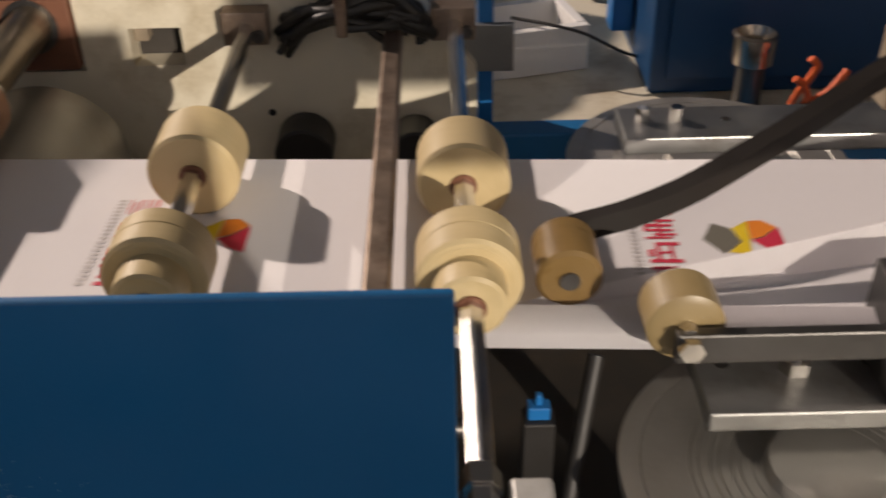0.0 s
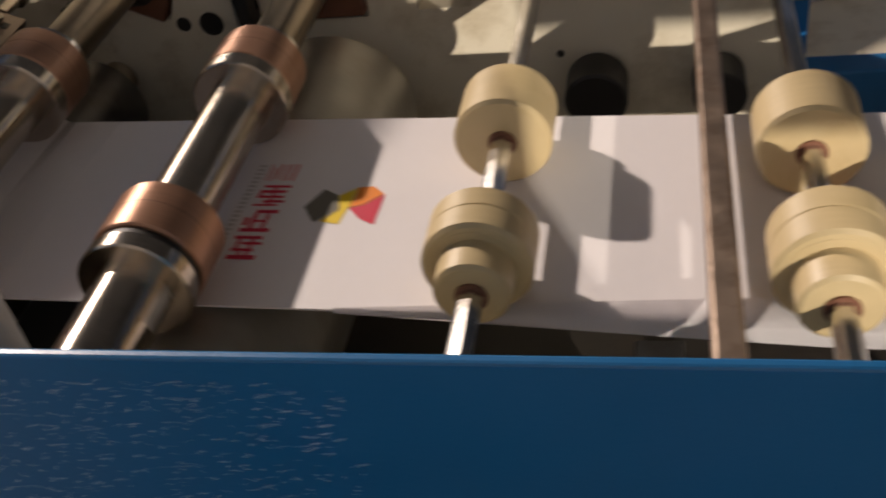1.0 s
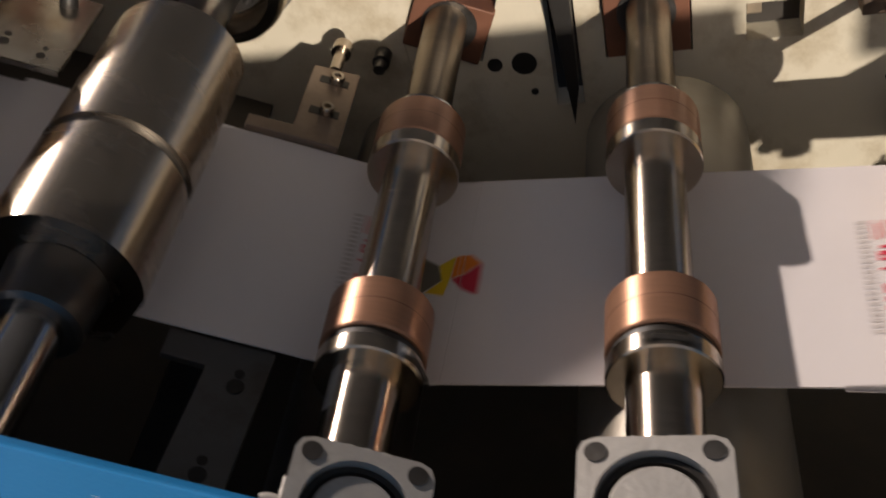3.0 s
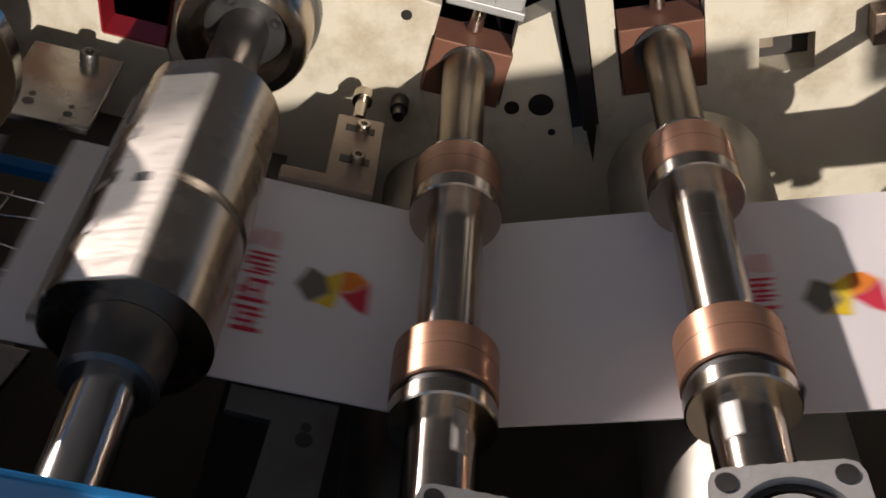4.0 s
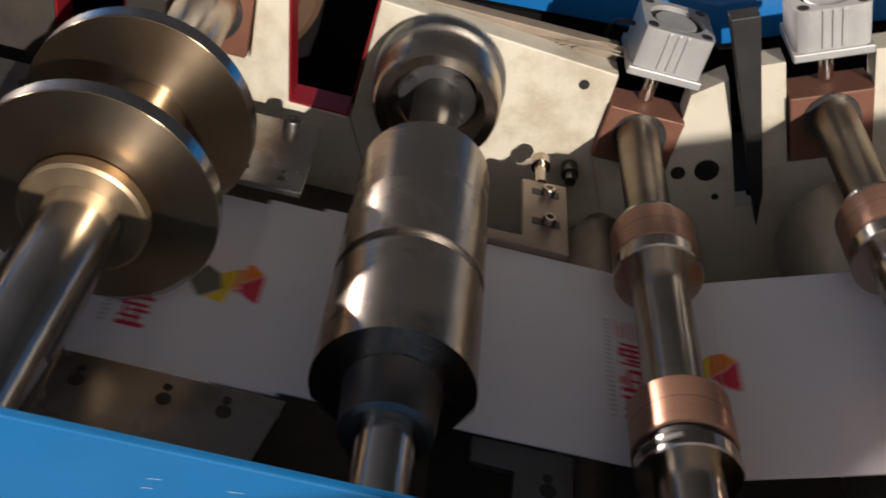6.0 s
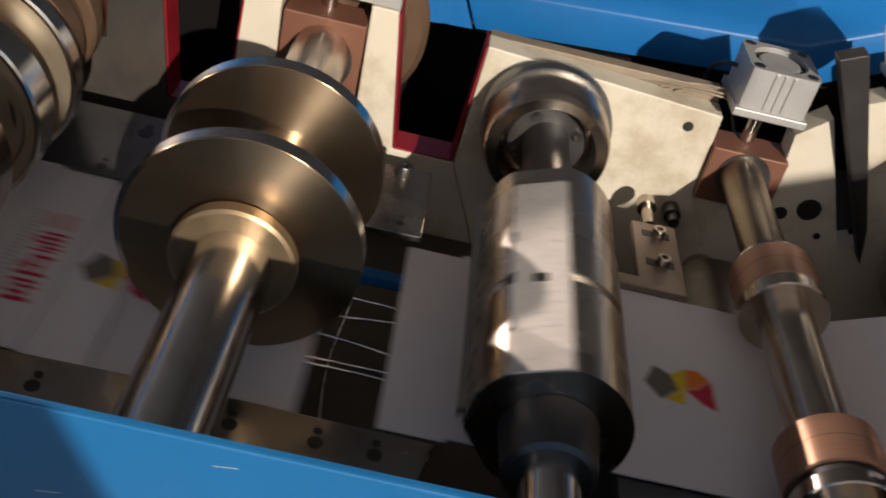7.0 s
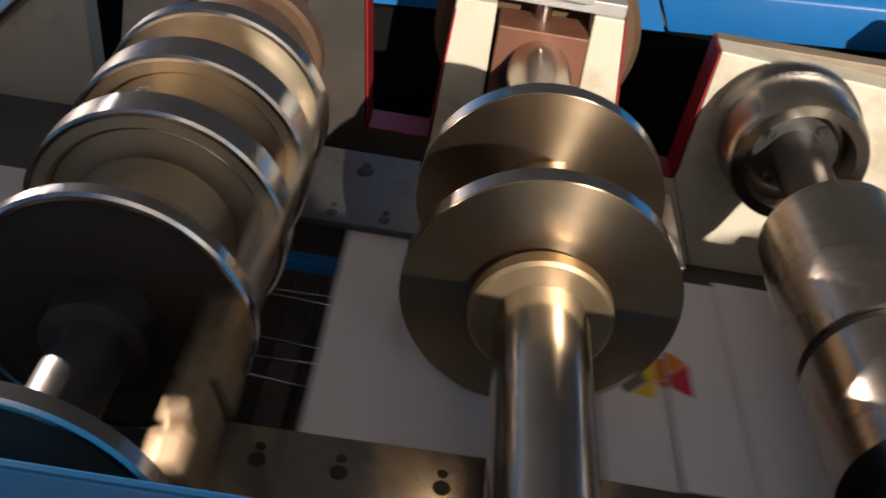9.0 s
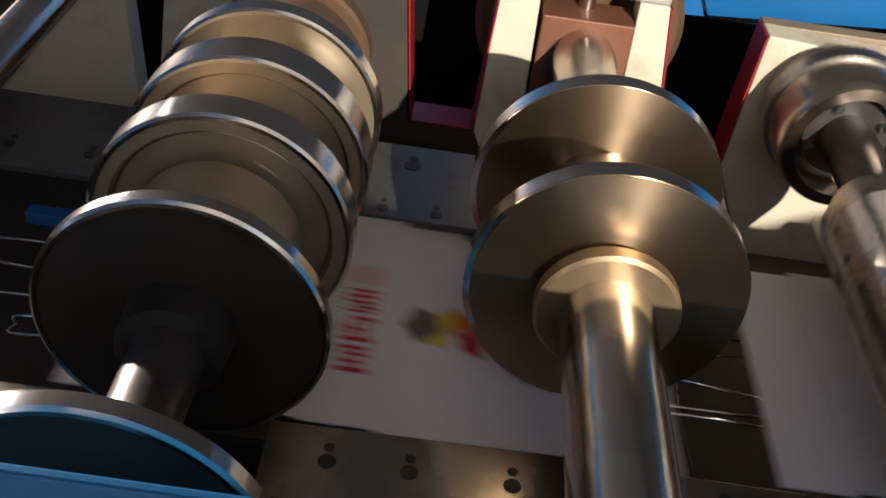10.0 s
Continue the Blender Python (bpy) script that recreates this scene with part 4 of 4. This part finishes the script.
b1 = disc_bar(pose(0, 0, 1.040), 0.128, 0.34, 0.368, 0.422, "flat steel bar with nuts above the disc")
for x in (0.142, 0.218, 0.29):
    part("hole", lathe([(0.004, 0.004), (0.0064, 0.004)], 20, "z", pose(x, 0.405, 0)), M_BLACK, b1, "dark drilled hole", 40)
part("nut", lathe([(0.0062, 0.0085), (0.014, 0.0085)], 6, "z", pose(0.178, 0.400, 0)), M_CHROME, b1, "bright hexagon nut")
part("stud", lathe([(0.0142, 0.0048), (0.021, 0.0048)], 20, "z", pose(0.178, 0.400, 0)), M_CHROME, b1, "", 40)
b2 = disc_bar(pose(0, 0, 1.075), 0.118, 0.36, 0.584, 0.628, "flat steel bar with bolts above the far disc")
for x in (0.133, 0.155):
    part("bolt", lathe([(0.0062, 0.0045), (0.016, 0.0045)], 6, "z", pose(x, 0.608, 0)), M_CHROME, b2, "bright bolt")
for x in (0.188, 0.23):
    part("hole", lathe([(0.004, 0.003), (0.0064, 0.003)], 20, "z", pose(x, 0.608, 0)), M_BLACK, b2, "dark drilled hole", 40)

amber = thing("amber_wheel", "amber polyurethane wheel on a black arm", "wheel", "", pose(0.0640, 0, WEB_Z + 0.0180))
part("tyre", lathe([(0.423, 0.0150), (0.425, 0.0172), (0.456, 0.0172), (0.458, 0.0150)], 56), M_AMBER, amber, "", 30)
part("bearing", lathe([(0.4212, 0.0052), (0.4225, 0.0052), (0.4225, 0.003)], 32), M_DARKSTEEL, amber, "steel bearing face", 40)
arm = thing("curved_lever", "black curved arm holding the amber wheel", "arm")
part("arm", tube([(0.064, 0.461, 1.091), (0.078, 0.468, 1.092), (0.103, 0.472, 1.097), (0.136, 0.485, 1.103), (0.171, 0.506, 1.110), (0.208, 0.529, 1.118), (0.27, 0.572, 1.130), (0.40, 0.66, 1.15)], 0.0085, 4, math.pi / 4), M_RUBBER, arm, "", 60)
part("holder", box(0.275, 0.30, 0.575, 0.60, 1.10, 1.150, 0.003), M_CREAM_EDGE, arm, "worn metal holder")
ivw = thing("press_wheel", "worn ivory wheel pressed on the folded edge", "wheel", "", pose(0.1135, 0, WEB_Z + 0.0205))
part("tyre", lathe([(0.378, 0.015), (0.380, 0.0187), (0.402, 0.0187), (0.404, 0.016)], 56), M_WORNIVORY, ivw, "", 30)
part("axle", lathe([(0.371, 0.0055), (0.3775, 0.0055)], 24), M_CHROME, ivw, "bright axle bolt", 40)
fork = thing("wheel_fork", "dark steel fork arm with a clamp block", "arm")
part("fork_arm", box(0.107, 0.215, 0.368, 0.3745, 1.0785, 1.0955, 0.001), M_DARKSTEEL, fork)
part("clamp_block", box(0.2155, 0.262, 0.365, 0.420, 1.045, 1.101, 0.002), M_DARKSTEEL, fork)
part("fork_bolt", lathe([(0.3630, 0.0062), (0.3677, 0.0062)], 6, m=pose(0.1135, 0, 1.089)), M_CHROME, fork, "bright bolt head")

# folding flap of the paper, opening towards the feed
def flap(points_at, x0, x1, n, label):
    b = bmesh.new()
    rows = [[b.verts.new(p) for p in points_at(x0 + (x1 - x0) * i / n)] for i in range(n + 1)]
    for p, q in zip(rows, rows[1:]):
        for i in range(len(p) - 1):
            b.faces.new((p[i], p[i + 1], q[i + 1], q[i]))
    bmesh.ops.solidify(b, geom=list(b.faces), thickness=0.0006)
    return tagged(finish("paper_flap", b, M_PAPER, smooth=50), label, "paper flap")


flap(lambda x: [(x, 0.420 + 0.14 * (x - 0.03), 1.0718 + 0.022 * (x - 0.03)), (x, 0.4215 + 0.145 * (x - 0.03), 1.0722 + 0.080 * (x - 0.03)), (x, 0.424 + 0.14 * (x - 0.03), 1.0726 + 0.135 * (x - 0.03))],
     0.030, 0.70, 14, "white paper edge flap standing up before folding")
def under_panel(x):
    ye = 0.430 - 0.049 * (x - KINK_X)
    k = min(1.0, max(0.0, (x + 0.22) / 0.22))
    return [(x, ye + 0.0123 * k, 1.0716 + 0.0059 * k), (x, ye + 0.004 * k, 1.0715 + 0.0026 * k), (x, ye - 0.0018 * k, 1.0714), (x, ye - 0.0012 - 0.0014 * k, 1.0690), (x, ye - 0.0037, 1.0715 - 0.0095 * k)]


flap(under_panel, -0.22, 0.70, 16, "white paper side panel creased along the edge")

# ---- behind the folding station ----
bench = thing("rear_bench", "cream-painted steel bench behind the folding station", "bench")
part("top", box(0.035, 0.75, 0.80, 1.25, 0.955, 0.975, 0.002), M_CREAM, bench)
part("leg", box(0.05, 0.10, 1.15, 1.20, 0.0, 0.954, 0.002), M_CREAM, bench)
part("leg", box(0.65, 0.70, 1.15, 1.20, 0.0, 0.954, 0.002), M_CREAM, bench)
part("leg", box(0.65, 0.70, 0.85, 0.90, 0.0, 0.954, 0.002), M_CREAM, bench)
part("rail", box(0.035, 0.62, 0.735, 0.760, 0.965, 1.005, 0.002), M_BLUE, bench, "blue-painted rail")
foam = thing("foam_box", "white foam block with a hollow on the bench", "box", "", pose(0.080, 0.945, 0.9755, 0, 0, 14))
part("wall", box(-0.055, 0.055, -0.04, -0.030, 0, 0.045, 0.001), M_FOAM, foam)
part("wall", box(-0.055, 0.055, 0.030, 0.04, 0, 0.045, 0.001), M_FOAM, foam)
part("wall", box(-0.055, -0.045, -0.0295, 0.0295, 0, 0.045, 0.001), M_FOAM, foam)
part("wall", box(0.045, 0.055, -0.0295, 0.0295, 0, 0.045, 0.001), M_FOAM, foam)
part("bottom", box(-0.0445, 0.0445, -0.0295, 0.0295, 0, 0.02, 0.001), M_FOAM, foam)
part("bracket", box(0.168, 0.189, 0.95, 0.98, 1.00, 1.20, 0.002), M_BLUE_LIGHT, bench, "light blue upright strip")
cab = thing("control_cabinet", "dark blue painted steel cabinet behind the station", "cabinet")
part("shell", box(0.190, 0.75, 0.86, 1.20, 0.976, 1.35, 0.004), M_NAVY, cab)
part("door", box(0.204, 0.72, 0.8545, 0.8597, 0.992, 1.335, 0.002), M_NAVY, cab, "dark blue cabinet door")
post = thing("blue_post", "slim light blue upright post beside the bench", "post", "", pose(0.038, 0.78, 0))
part("post", box(-0.006, 0.006, -0.006, 0.006, 0.0, 1.20, 0.001), M_BLUE_LIGHT, post)
part("clamp", box(-0.018, 0.022, -0.012, -0.0065, 1.045, 1.085, 0.001), M_PLATE, post, "steel clamp")
cup = tagged(finish("knurled_knob", lathe([(1.032, 0.012), (1.034, 0.017), (1.058, 0.0185), (1.060, 0.016), (1.052, 0.013)], 40, "z", pose(0.262, 0.80, 0)), M_STEEL, smooth=30), "knurled steel adjusting knob", "knob")
knob_post = tagged(finish("knob_post", lathe([(0.9755, 0.012), (1.0315, 0.012)], 24, "z", pose(0.262, 0.80, 0)), M_DARKSTEEL, smooth=30), "dark steel spindle under the knob", "spindle")
for pts in (((0.285, 0.765, 1.00), (0.288, 0.755, 1.025), (0.298, 0.75, 1.050), (0.292, 0.75, 1.058)), ((0.30, 0.765, 1.00), (0.304, 0.755, 1.02), (0.312, 0.75, 1.03), (0.325, 0.755, 1.045)),
            ((0.295, 0.77, 1.00), (0.298, 0.757, 1.02), (0.290, 0.752, 1.035), (0.283, 0.752, 1.040)), ((0.308, 0.765, 1.00), (0.318, 0.757, 1.015), (0.330, 0.752, 1.022), (0.335, 0.755, 1.04))):
    tagged(finish("orange_cord", tube(pts, 0.003, 8), M_ORANGE, smooth=60), "short frayed orange cord", "cord", "orange cords")
tagged(finish("orange_cord", tube([(0.34, 0.86, 1.18), (0.40, 0.87, 1.165), (0.48, 0.88, 1.14)], 0.005, 8), M_ORANGE, smooth=60), "thick orange cord on the cabinet", "cord", "orange cords")
tagged(finish("cable", tube([(0.07, 0.93, 1.025), (0.13, 0.90, 1.022), (0.20, 0.92, 0.985), (0.29, 0.88, 1.01)], 0.0016, 8), M_BLACK, smooth=60), "thin black cable across the foam block", "cable")
tagged(finish("cable", tube([(0.17, 1.10, 0.98), (0.22, 1.09, 1.0), (0.30, 1.08, 1.0)], 0.006, 8), M_BLACK, smooth=60), "thick black cable on the bench", "cable")
hose = thing("thick_hose", "bundle of black rubber hose strands over the bar end", "hose")
rh = random.Random(3)
for k in range(15):
    j = [0.017 * (rh.random() - 0.5) for i in range(12)]
    zz = 0.0045 * (k % 4)
    ends = [(-0.118, 0.744, 1.082), (-0.100, 0.735, 1.097), (-0.072, 0.728, 1.106), (-0.045, 0.730, 1.108), (-0.020, 0.735, 1.100), (-0.006, 0.742, 1.084)]
    first = rh.choice((0, 0, 1, 1, 2))
    pts = [(x + j[i], min(y + j[i + 3], 0.750), z + zz + j[i + 6] * (1.4 if i in (0, 5) else 0.6)) for i, (x, y, z) in enumerate(ends)][first:6 - rh.choice((0, 0, 1))]
    part("strand", tube(pts, 0.0022 + 0.0030 * rh.random(), 8), M_BLACK, hose, "", 60)
part("tie", box(-0.075, -0.066, 0.716, 0.744, 1.098, 1.131, 0.002), M_RUST, hose, "rusty tie round the strands")
hose2 = tagged(finish("hose", tube([(-0.07, 0.735, 1.12), (-0.05, 0.725, 1.10), (-0.035, 0.735, 1.085)], 0.003, 8), M_BLACK, smooth=60), "thin black rubber air hose", "hose")
flow = thing("blue_fitting", "blue pneumatic fitting on a dark valve", "fitting", "", pose(0.046, 0.383, 1.026))
part("fitting", box(-0.0055, 0.0055, -0.004, 0.004, 0.008, 0.016, 0.0008), M_BLUE_LIGHT, flow)
part("fitting", box(-0.0016, 0.0016, -0.0018, 0.0018, 0.0162, 0.0225, 0.0005), M_BLUE_LIGHT, flow)
part("valve", box(-0.008, 0.008, -0.007, 0.007, -0.12, 0.0078, 0.001), M_BLACK, flow, "black valve body")
tagged(finish("hose", tube([(0.078, 0.41, 1.05), (0.068, 0.385, 1.01), (0.059, 0.36, 0.96), (0.058, 0.34, 0.865)], 0.0045, 8), M_BLACK, smooth=60), "thin black rubber air hose", "hose")
endnut = thing("shaft_end_nut", "bright hexagon nut on the slim shaft end", "nut", "", pose(0.0125, 0, 1.0975))
part("nut", lathe([(0.274, 0.0085), (0.2845, 0.0085)], 6), M_CHROME, endnut)
part("nut", lathe([(0.262, 0.0070), (0.2735, 0.0070)], 6), M_CHROME, endnut)
part("end_block", box(0.011, 0.028, 0.262, 0.281, -0.012, 0.002, 0.002), M_ALU, endnut, "pale clamping block")

rc = random.Random(9)
for k in range(7):
    s0 = 0.055 + 0.03 * rc.random()
    pts = [on_inc(s0 + 0.02 + 0.03 * rc.random(), 0.770 + 0.015 * rc.random(), 0.077), on_inc(s0, 0.765 + 0.02 * rc.random(), 0.083 + 0.006 * rc.random()), on_inc(s0 - 0.03, 0.770, 0.082 + 0.010 * rc.random())]
    tagged(finish("frayed_cord", tube(pts, 0.0009, 6), M_CREAM_EDGE, smooth=60), "frayed grey-brown cord on the plate edge", "cord", "frayed cords")
mm = far_a.matrix_basis
pts = [mm @ Vector(p) for p in ((-0.029, 0.004, -0.014), (-0.036, 0.010, -0.016), (-0.040, 0.030, -0.030), (-0.038, 0.045, -0.055))]
tagged(finish("air_hose", tube(pts, 0.0018, 8), M_BLACK, smooth=60), "thin black air hose on the cylinder", "hose")
for base in (near_a, near_b):
    mm = base.matrix_basis
    root = thing("hose_fitting", "pale push-in fitting on the air cylinder", "fitting", "hose fittings", mm)
    part("fitting", lathe([(-0.036, 0.0018), (-0.033, 0.0028), (-0.0283, 0.0028)], 16, "x", pose(0, 0.008, -0.020)), M_ALU, root, "", 40)
    part("fitting", lathe([(0.0283, 0.0028), (0.034, 0.0028), (0.040, 0.0016)], 16, "x", pose(0, 0.012, -0.024)), M_ALU, root, "", 40)

# ---- feed and delivery supports outside the view ----
feed = thing("feed_table", "plain steel feed table under the paper", "table")
part("top", box(0.72, 5.2, 0.40, 0.64, 1.045, 1.066, 0.002), M_PLATE, feed)
for x in (0.8, 2.9, 5.1):
    for y in (0.42, 0.62):
        part("leg", box(x - 0.02, x + 0.02, y - 0.02, y + 0.02, 0, 1.0445, 0.002), M_BLUE, feed)
deliver = thing("delivery_table", "plain steel delivery table for the cut bags", "table")
part("top", box(-2.30, -1.72, 0.40, 0.64, 0.98, 1.0, 0.002), M_PLATE, deliver)
for x in (-2.25, -1.77):
    for y in (0.42, 0.62):
        part("leg", box(x - 0.02, x + 0.02, y - 0.02, y + 0.02, 0, 0.9795, 0.002), M_BLUE, deliver)

# ---- the paper: bag lengths in rigid strips ----
V, V2, PERIOD, CUT_S, CUT_T = 0.304 / 0.75, 0.632, 0.75, 0.184, 5.293
PITCH, NSTRIP = 0.304, 8
DS = PITCH / NSTRIP


def poly(bm, pts, z=0.0):
    bm.faces.new([bm.verts.new((-s, y, z)) for s, y in pts])


def clip(pts, lo, hi):
    """Clip an outline in (s, y) to lo <= s <= hi."""
    for lim, sgn in ((lo, 1), (hi, -1)):
        out = []
        for (a, b), (c, d) in zip(pts, pts[1:] + pts[:1]):
            ia, ic = sgn * (a - lim) >= 0, sgn * (c - lim) >= 0
            if ia:
                out.append((a, b))
            if ia != ic:
                f = (lim - a) / (c - a)
                out.append((lim, b + f * (d - b)))
        pts = out
        if len(pts) < 3:
            return []
    return pts


# the print of one bag: outlines in (s from the tail edge, y)
YC = 0.5145
PRINT = []


def ink(name, material, pts, label):
    PRINT.append((name, material, pts, label))


def bars(name, material, s0, y0, w, h, rects, label):
    for a, b, c, d in rects:
        ink(name, material, [(s0 + a * w, y0 + b * h), (s0 + c * w, y0 + b * h), (s0 + c * w, y0 + d * h), (s0 + a * w, y0 + d * h)], label)


LG = 0.124
ink("logo_mark", M_INK_DARK, [(LG + 0.0225, YC - 0.002), (LG + 0.015, YC + 0.015), (LG + 0.005, YC + 0.009), (LG + 0.001, YC - 0.004), (LG + 0.013, YC - 0.016)], "dark olive-grey printed shape")
ink("logo_mark", M_INK_YEL, [(LG + 0.0045, YC + 0.009), (LG - 0.005, YC + 0.017), (LG - 0.004, YC - 0.002), (LG - 0.002, YC - 0.017), (LG + 0.010, YC - 0.0145), (LG + 0.001, YC - 0.0045)], "yellow printed shape")
ink("logo_mark", M_INK_ORG, [(LG - 0.0054, YC + 0.017), (LG - 0.014, YC + 0.018), (LG - 0.0215, YC + 0.011), (LG - 0.012, YC + 0.001), (LG - 0.0045, YC - 0.002)], "orange printed shape")
ink("logo_mark", M_INK_RED, [(LG - 0.0222, YC + 0.0108), (LG - 0.0225, YC - 0.017), (LG - 0.013, YC - 0.012), (LG - 0.0046, YC - 0.0028), (LG - 0.0125, YC + 0.0005)], "red printed shape")
T0 = 0.1605
G1 = [(0.0, 0.88, 0.92, 1.0), (0.08, 0.62, 1.0, 0.76), (0.08, 0.38, 1.0, 0.50), (0.0, 0.16, 0.72, 0.28), (0.16, 0.0, 1.0, 0.10), (0.44, 0.10, 0.56, 0.88), (0.86, 0.38, 1.0, 0.76)]
G2 = [(0.0, 0.84, 0.74, 1.0), (0.22, 0.16, 0.34, 0.84), (0.62, 0.16, 0.76, 0.84), (0.84, 0.30, 1.0, 0.64), (0.34, 0.44, 0.62, 0.54), (0.0, 0.0, 1.0, 0.17)]
G3 = [(0.08, 0.86, 1.0, 1.0), (0.0, 0.62, 0.66, 0.74), (0.18, 0.34, 0.92, 0.46), (0.0, 0.0, 0.94, 0.18), (0.28, 0.18, 0.40, 0.86), (0.72, 0.34, 0.84, 0.86), (0.56, 0.18, 0.66, 0.34)]
for i, gl in enumerate((G3, G2, G1)):
    bars("print_stroke", M_INK_RED, T0, 0.466 + 0.0235 * i, 0.018, 0.0200, gl, "red printed stroke")
bars("print_stroke", M_INK_PINK, T0 + 0.001, 0.5375, 0.008, 0.0165, [(0, 0, 0.25, 1), (0.45, 0, 0.6, 1), (0.8, 0, 1.0, 1)], "faded red printed stroke")
bars("print_stroke", M_INK_PINK, T0 + 0.0115, 0.5375, 0.008, 0.0165, [(0, 0.1, 0.25, 1), (0.45, 0, 0.65, 0.8), (0.85, 0, 1.0, 1)], "faded red printed stroke")
bars("print_line", M_INK_GREY, T0 + 0.0225, 0.466, 0.0045, 0.089, [(0, k / 22, 1, (k + 0.62) / 22) for k in range(22)], "row of small grey printed marks")

strip_bm = prism([(-DS / 2 - 0.0008, -0.0003), (-DS / 2, -0.0003), (-DS / 2, 0.0), (DS / 2, 0.0), (DS / 2, -0.0012), (-DS / 2 - 0.0008, -0.0012)], Y0, Y1)
strip_me = bpy.data.meshes.new("panel")
strip_bm.to_mesh(strip_me)
strip_bm.free()
strip_me.materials.append(M_PAPER)
ink_me = {}
for j in range(NSTRIP):
    lo, hi = j * DS, (j + 1) * DS
    byname = {}
    for name, material, pts, label in PRINT:
        cut = clip(pts, lo, hi)
        if cut:
            byname.setdefault((name, material.name, label), []).append([(s - (lo + hi) / 2, y) for s, y in cut])
    meshes = []
    for (name, mname, label), polys in byname.items():
        bm = bmesh.new()
        for p in polys:
            poly(bm, p, 0.0003)
        me = bpy.data.meshes.new(name)
        bm.normal_update()
        for f in bm.faces:
            if f.normal.z < 0:
                f.normal_flip()
        bm.to_mesh(me)
        bm.free()
        me.materials.append(bpy.data.materials[mname])
        meshes.append((name, me, label))
    ink_me[j] = meshes

FIRST, LAST = -9, 10
BAGS = []
for k in range(FIRST, LAST + 1):
    bag = thing("paper_bag", "white kraft paper bag length with red and multicolour print", "paper bag", "paper bags running through the machine")
    strips = []
    for j in range(NSTRIP):
        ob = new("panel", strip_me)
        ob.parent = bag
        for name, me, label in ink_me[j]:
            c = new(name, me)
            c.parent = ob
            c["label"] = label
        strips.append(ob)
    BAGS.append((k, strips))


def tail_s(k, t):
    tc = CUT_T + PERIOD * k
    return CUT_S + (V if t <= tc else V2) * (t - tc)


FLAT = pose(KINK_X, 0.517, WEB_Z, 0, 0, -2.8) @ pose(0, -0.517, 0)      # the flat run is a little askew


def strip_pose(s):
    if s <= 0:
        return FLAT @ pose(-s, 0, 0)
    return INC @ pose(-s, 0, -0.015 * math.exp(-((s - 0.36) / 0.10) ** 2))


END_S = 0.95


def motions():
    for k, strips in BAGS:
        tc = CUT_T + PERIOD * k
        t_end = tc + (END_S - CUT_S) / V2
        stack_z = 1.0015 + 0.0016 * (k - FIRST)
        for j, ob in enumerate(strips):
            off = (j + 0.5) * DS
            times = {0.0, 10.0}
            t_kink = tc + (-off - CUT_S) / V if -off <= CUT_S else tc
            for c in (t_kink, tc):
                times |= {c - 0.0334, c, c + 0.0334}
            times |= {0.5 * i for i in range(21)}
            times |= {i / 15 for i in range(151) if -1.0 < tail_s(k, i / 15) + off < END_S}
            times |= {t_end, t_end + 0.1, t_end + 0.6, t_end + 0.7}
            rows = []
            last = -1
            for t in sorted(times):
                if t < 0 or t > 10 or frame(t) == last:
                    continue
                last = frame(t)
                t = (last - 1) / FPS
                if t > t_end + 0.55:
                    m = pose(-2.02 - off + 0.15, 0, stack_z)
                elif t > t_end + 0.02:
                    f = (t - t_end) / 0.6
                    p0, p1 = strip_pose(END_S + off).translation, Vector((-2.02 - off + 0.15, 0, stack_z))
                    p = p0.lerp(p1, f)
                    m = pose(p.x, p.y, p.z, 0, CLIMB * (1 - f), 0)
                else:
                    m = strip_pose(tail_s(k, t) + off)
                rows.append((t, m))
            walk(ob, rows)
    # rollers turn with the paper
    for ob, rate, phase in ((roll_b, math.degrees(V / 0.0289), 0), (roll_a, math.degrees(V / 0.0289), 70), (ivory_a, math.degrees(V / 0.0268), 10),
                            (ivory_b, math.degrees(V / 0.0268), 35), (low_b, -math.degrees(V / 0.060), 0), (low_a, -math.degrees(V / 0.040), 0),
                            (knife, 360 / PERIOD, -10 - 360 / PERIOD * CUT_T), (discs, 360 / PERIOD, 60), (folder, 360 / PERIOD, 98),
                            (amber, math.degrees(V / 0.019), 0), (ivw, math.degrees(V / 0.0187), 0)):
        x, y, z = ob.matrix_basis.translation
        tilt = CLIMB if ob is knife else 0.0
        rows = [(i / 15, pose(x, y, z, 0, (phase + tilt + rate * i / 15) % 360, 0)) for i in range(151)]
        walk(ob, rows)


motions()
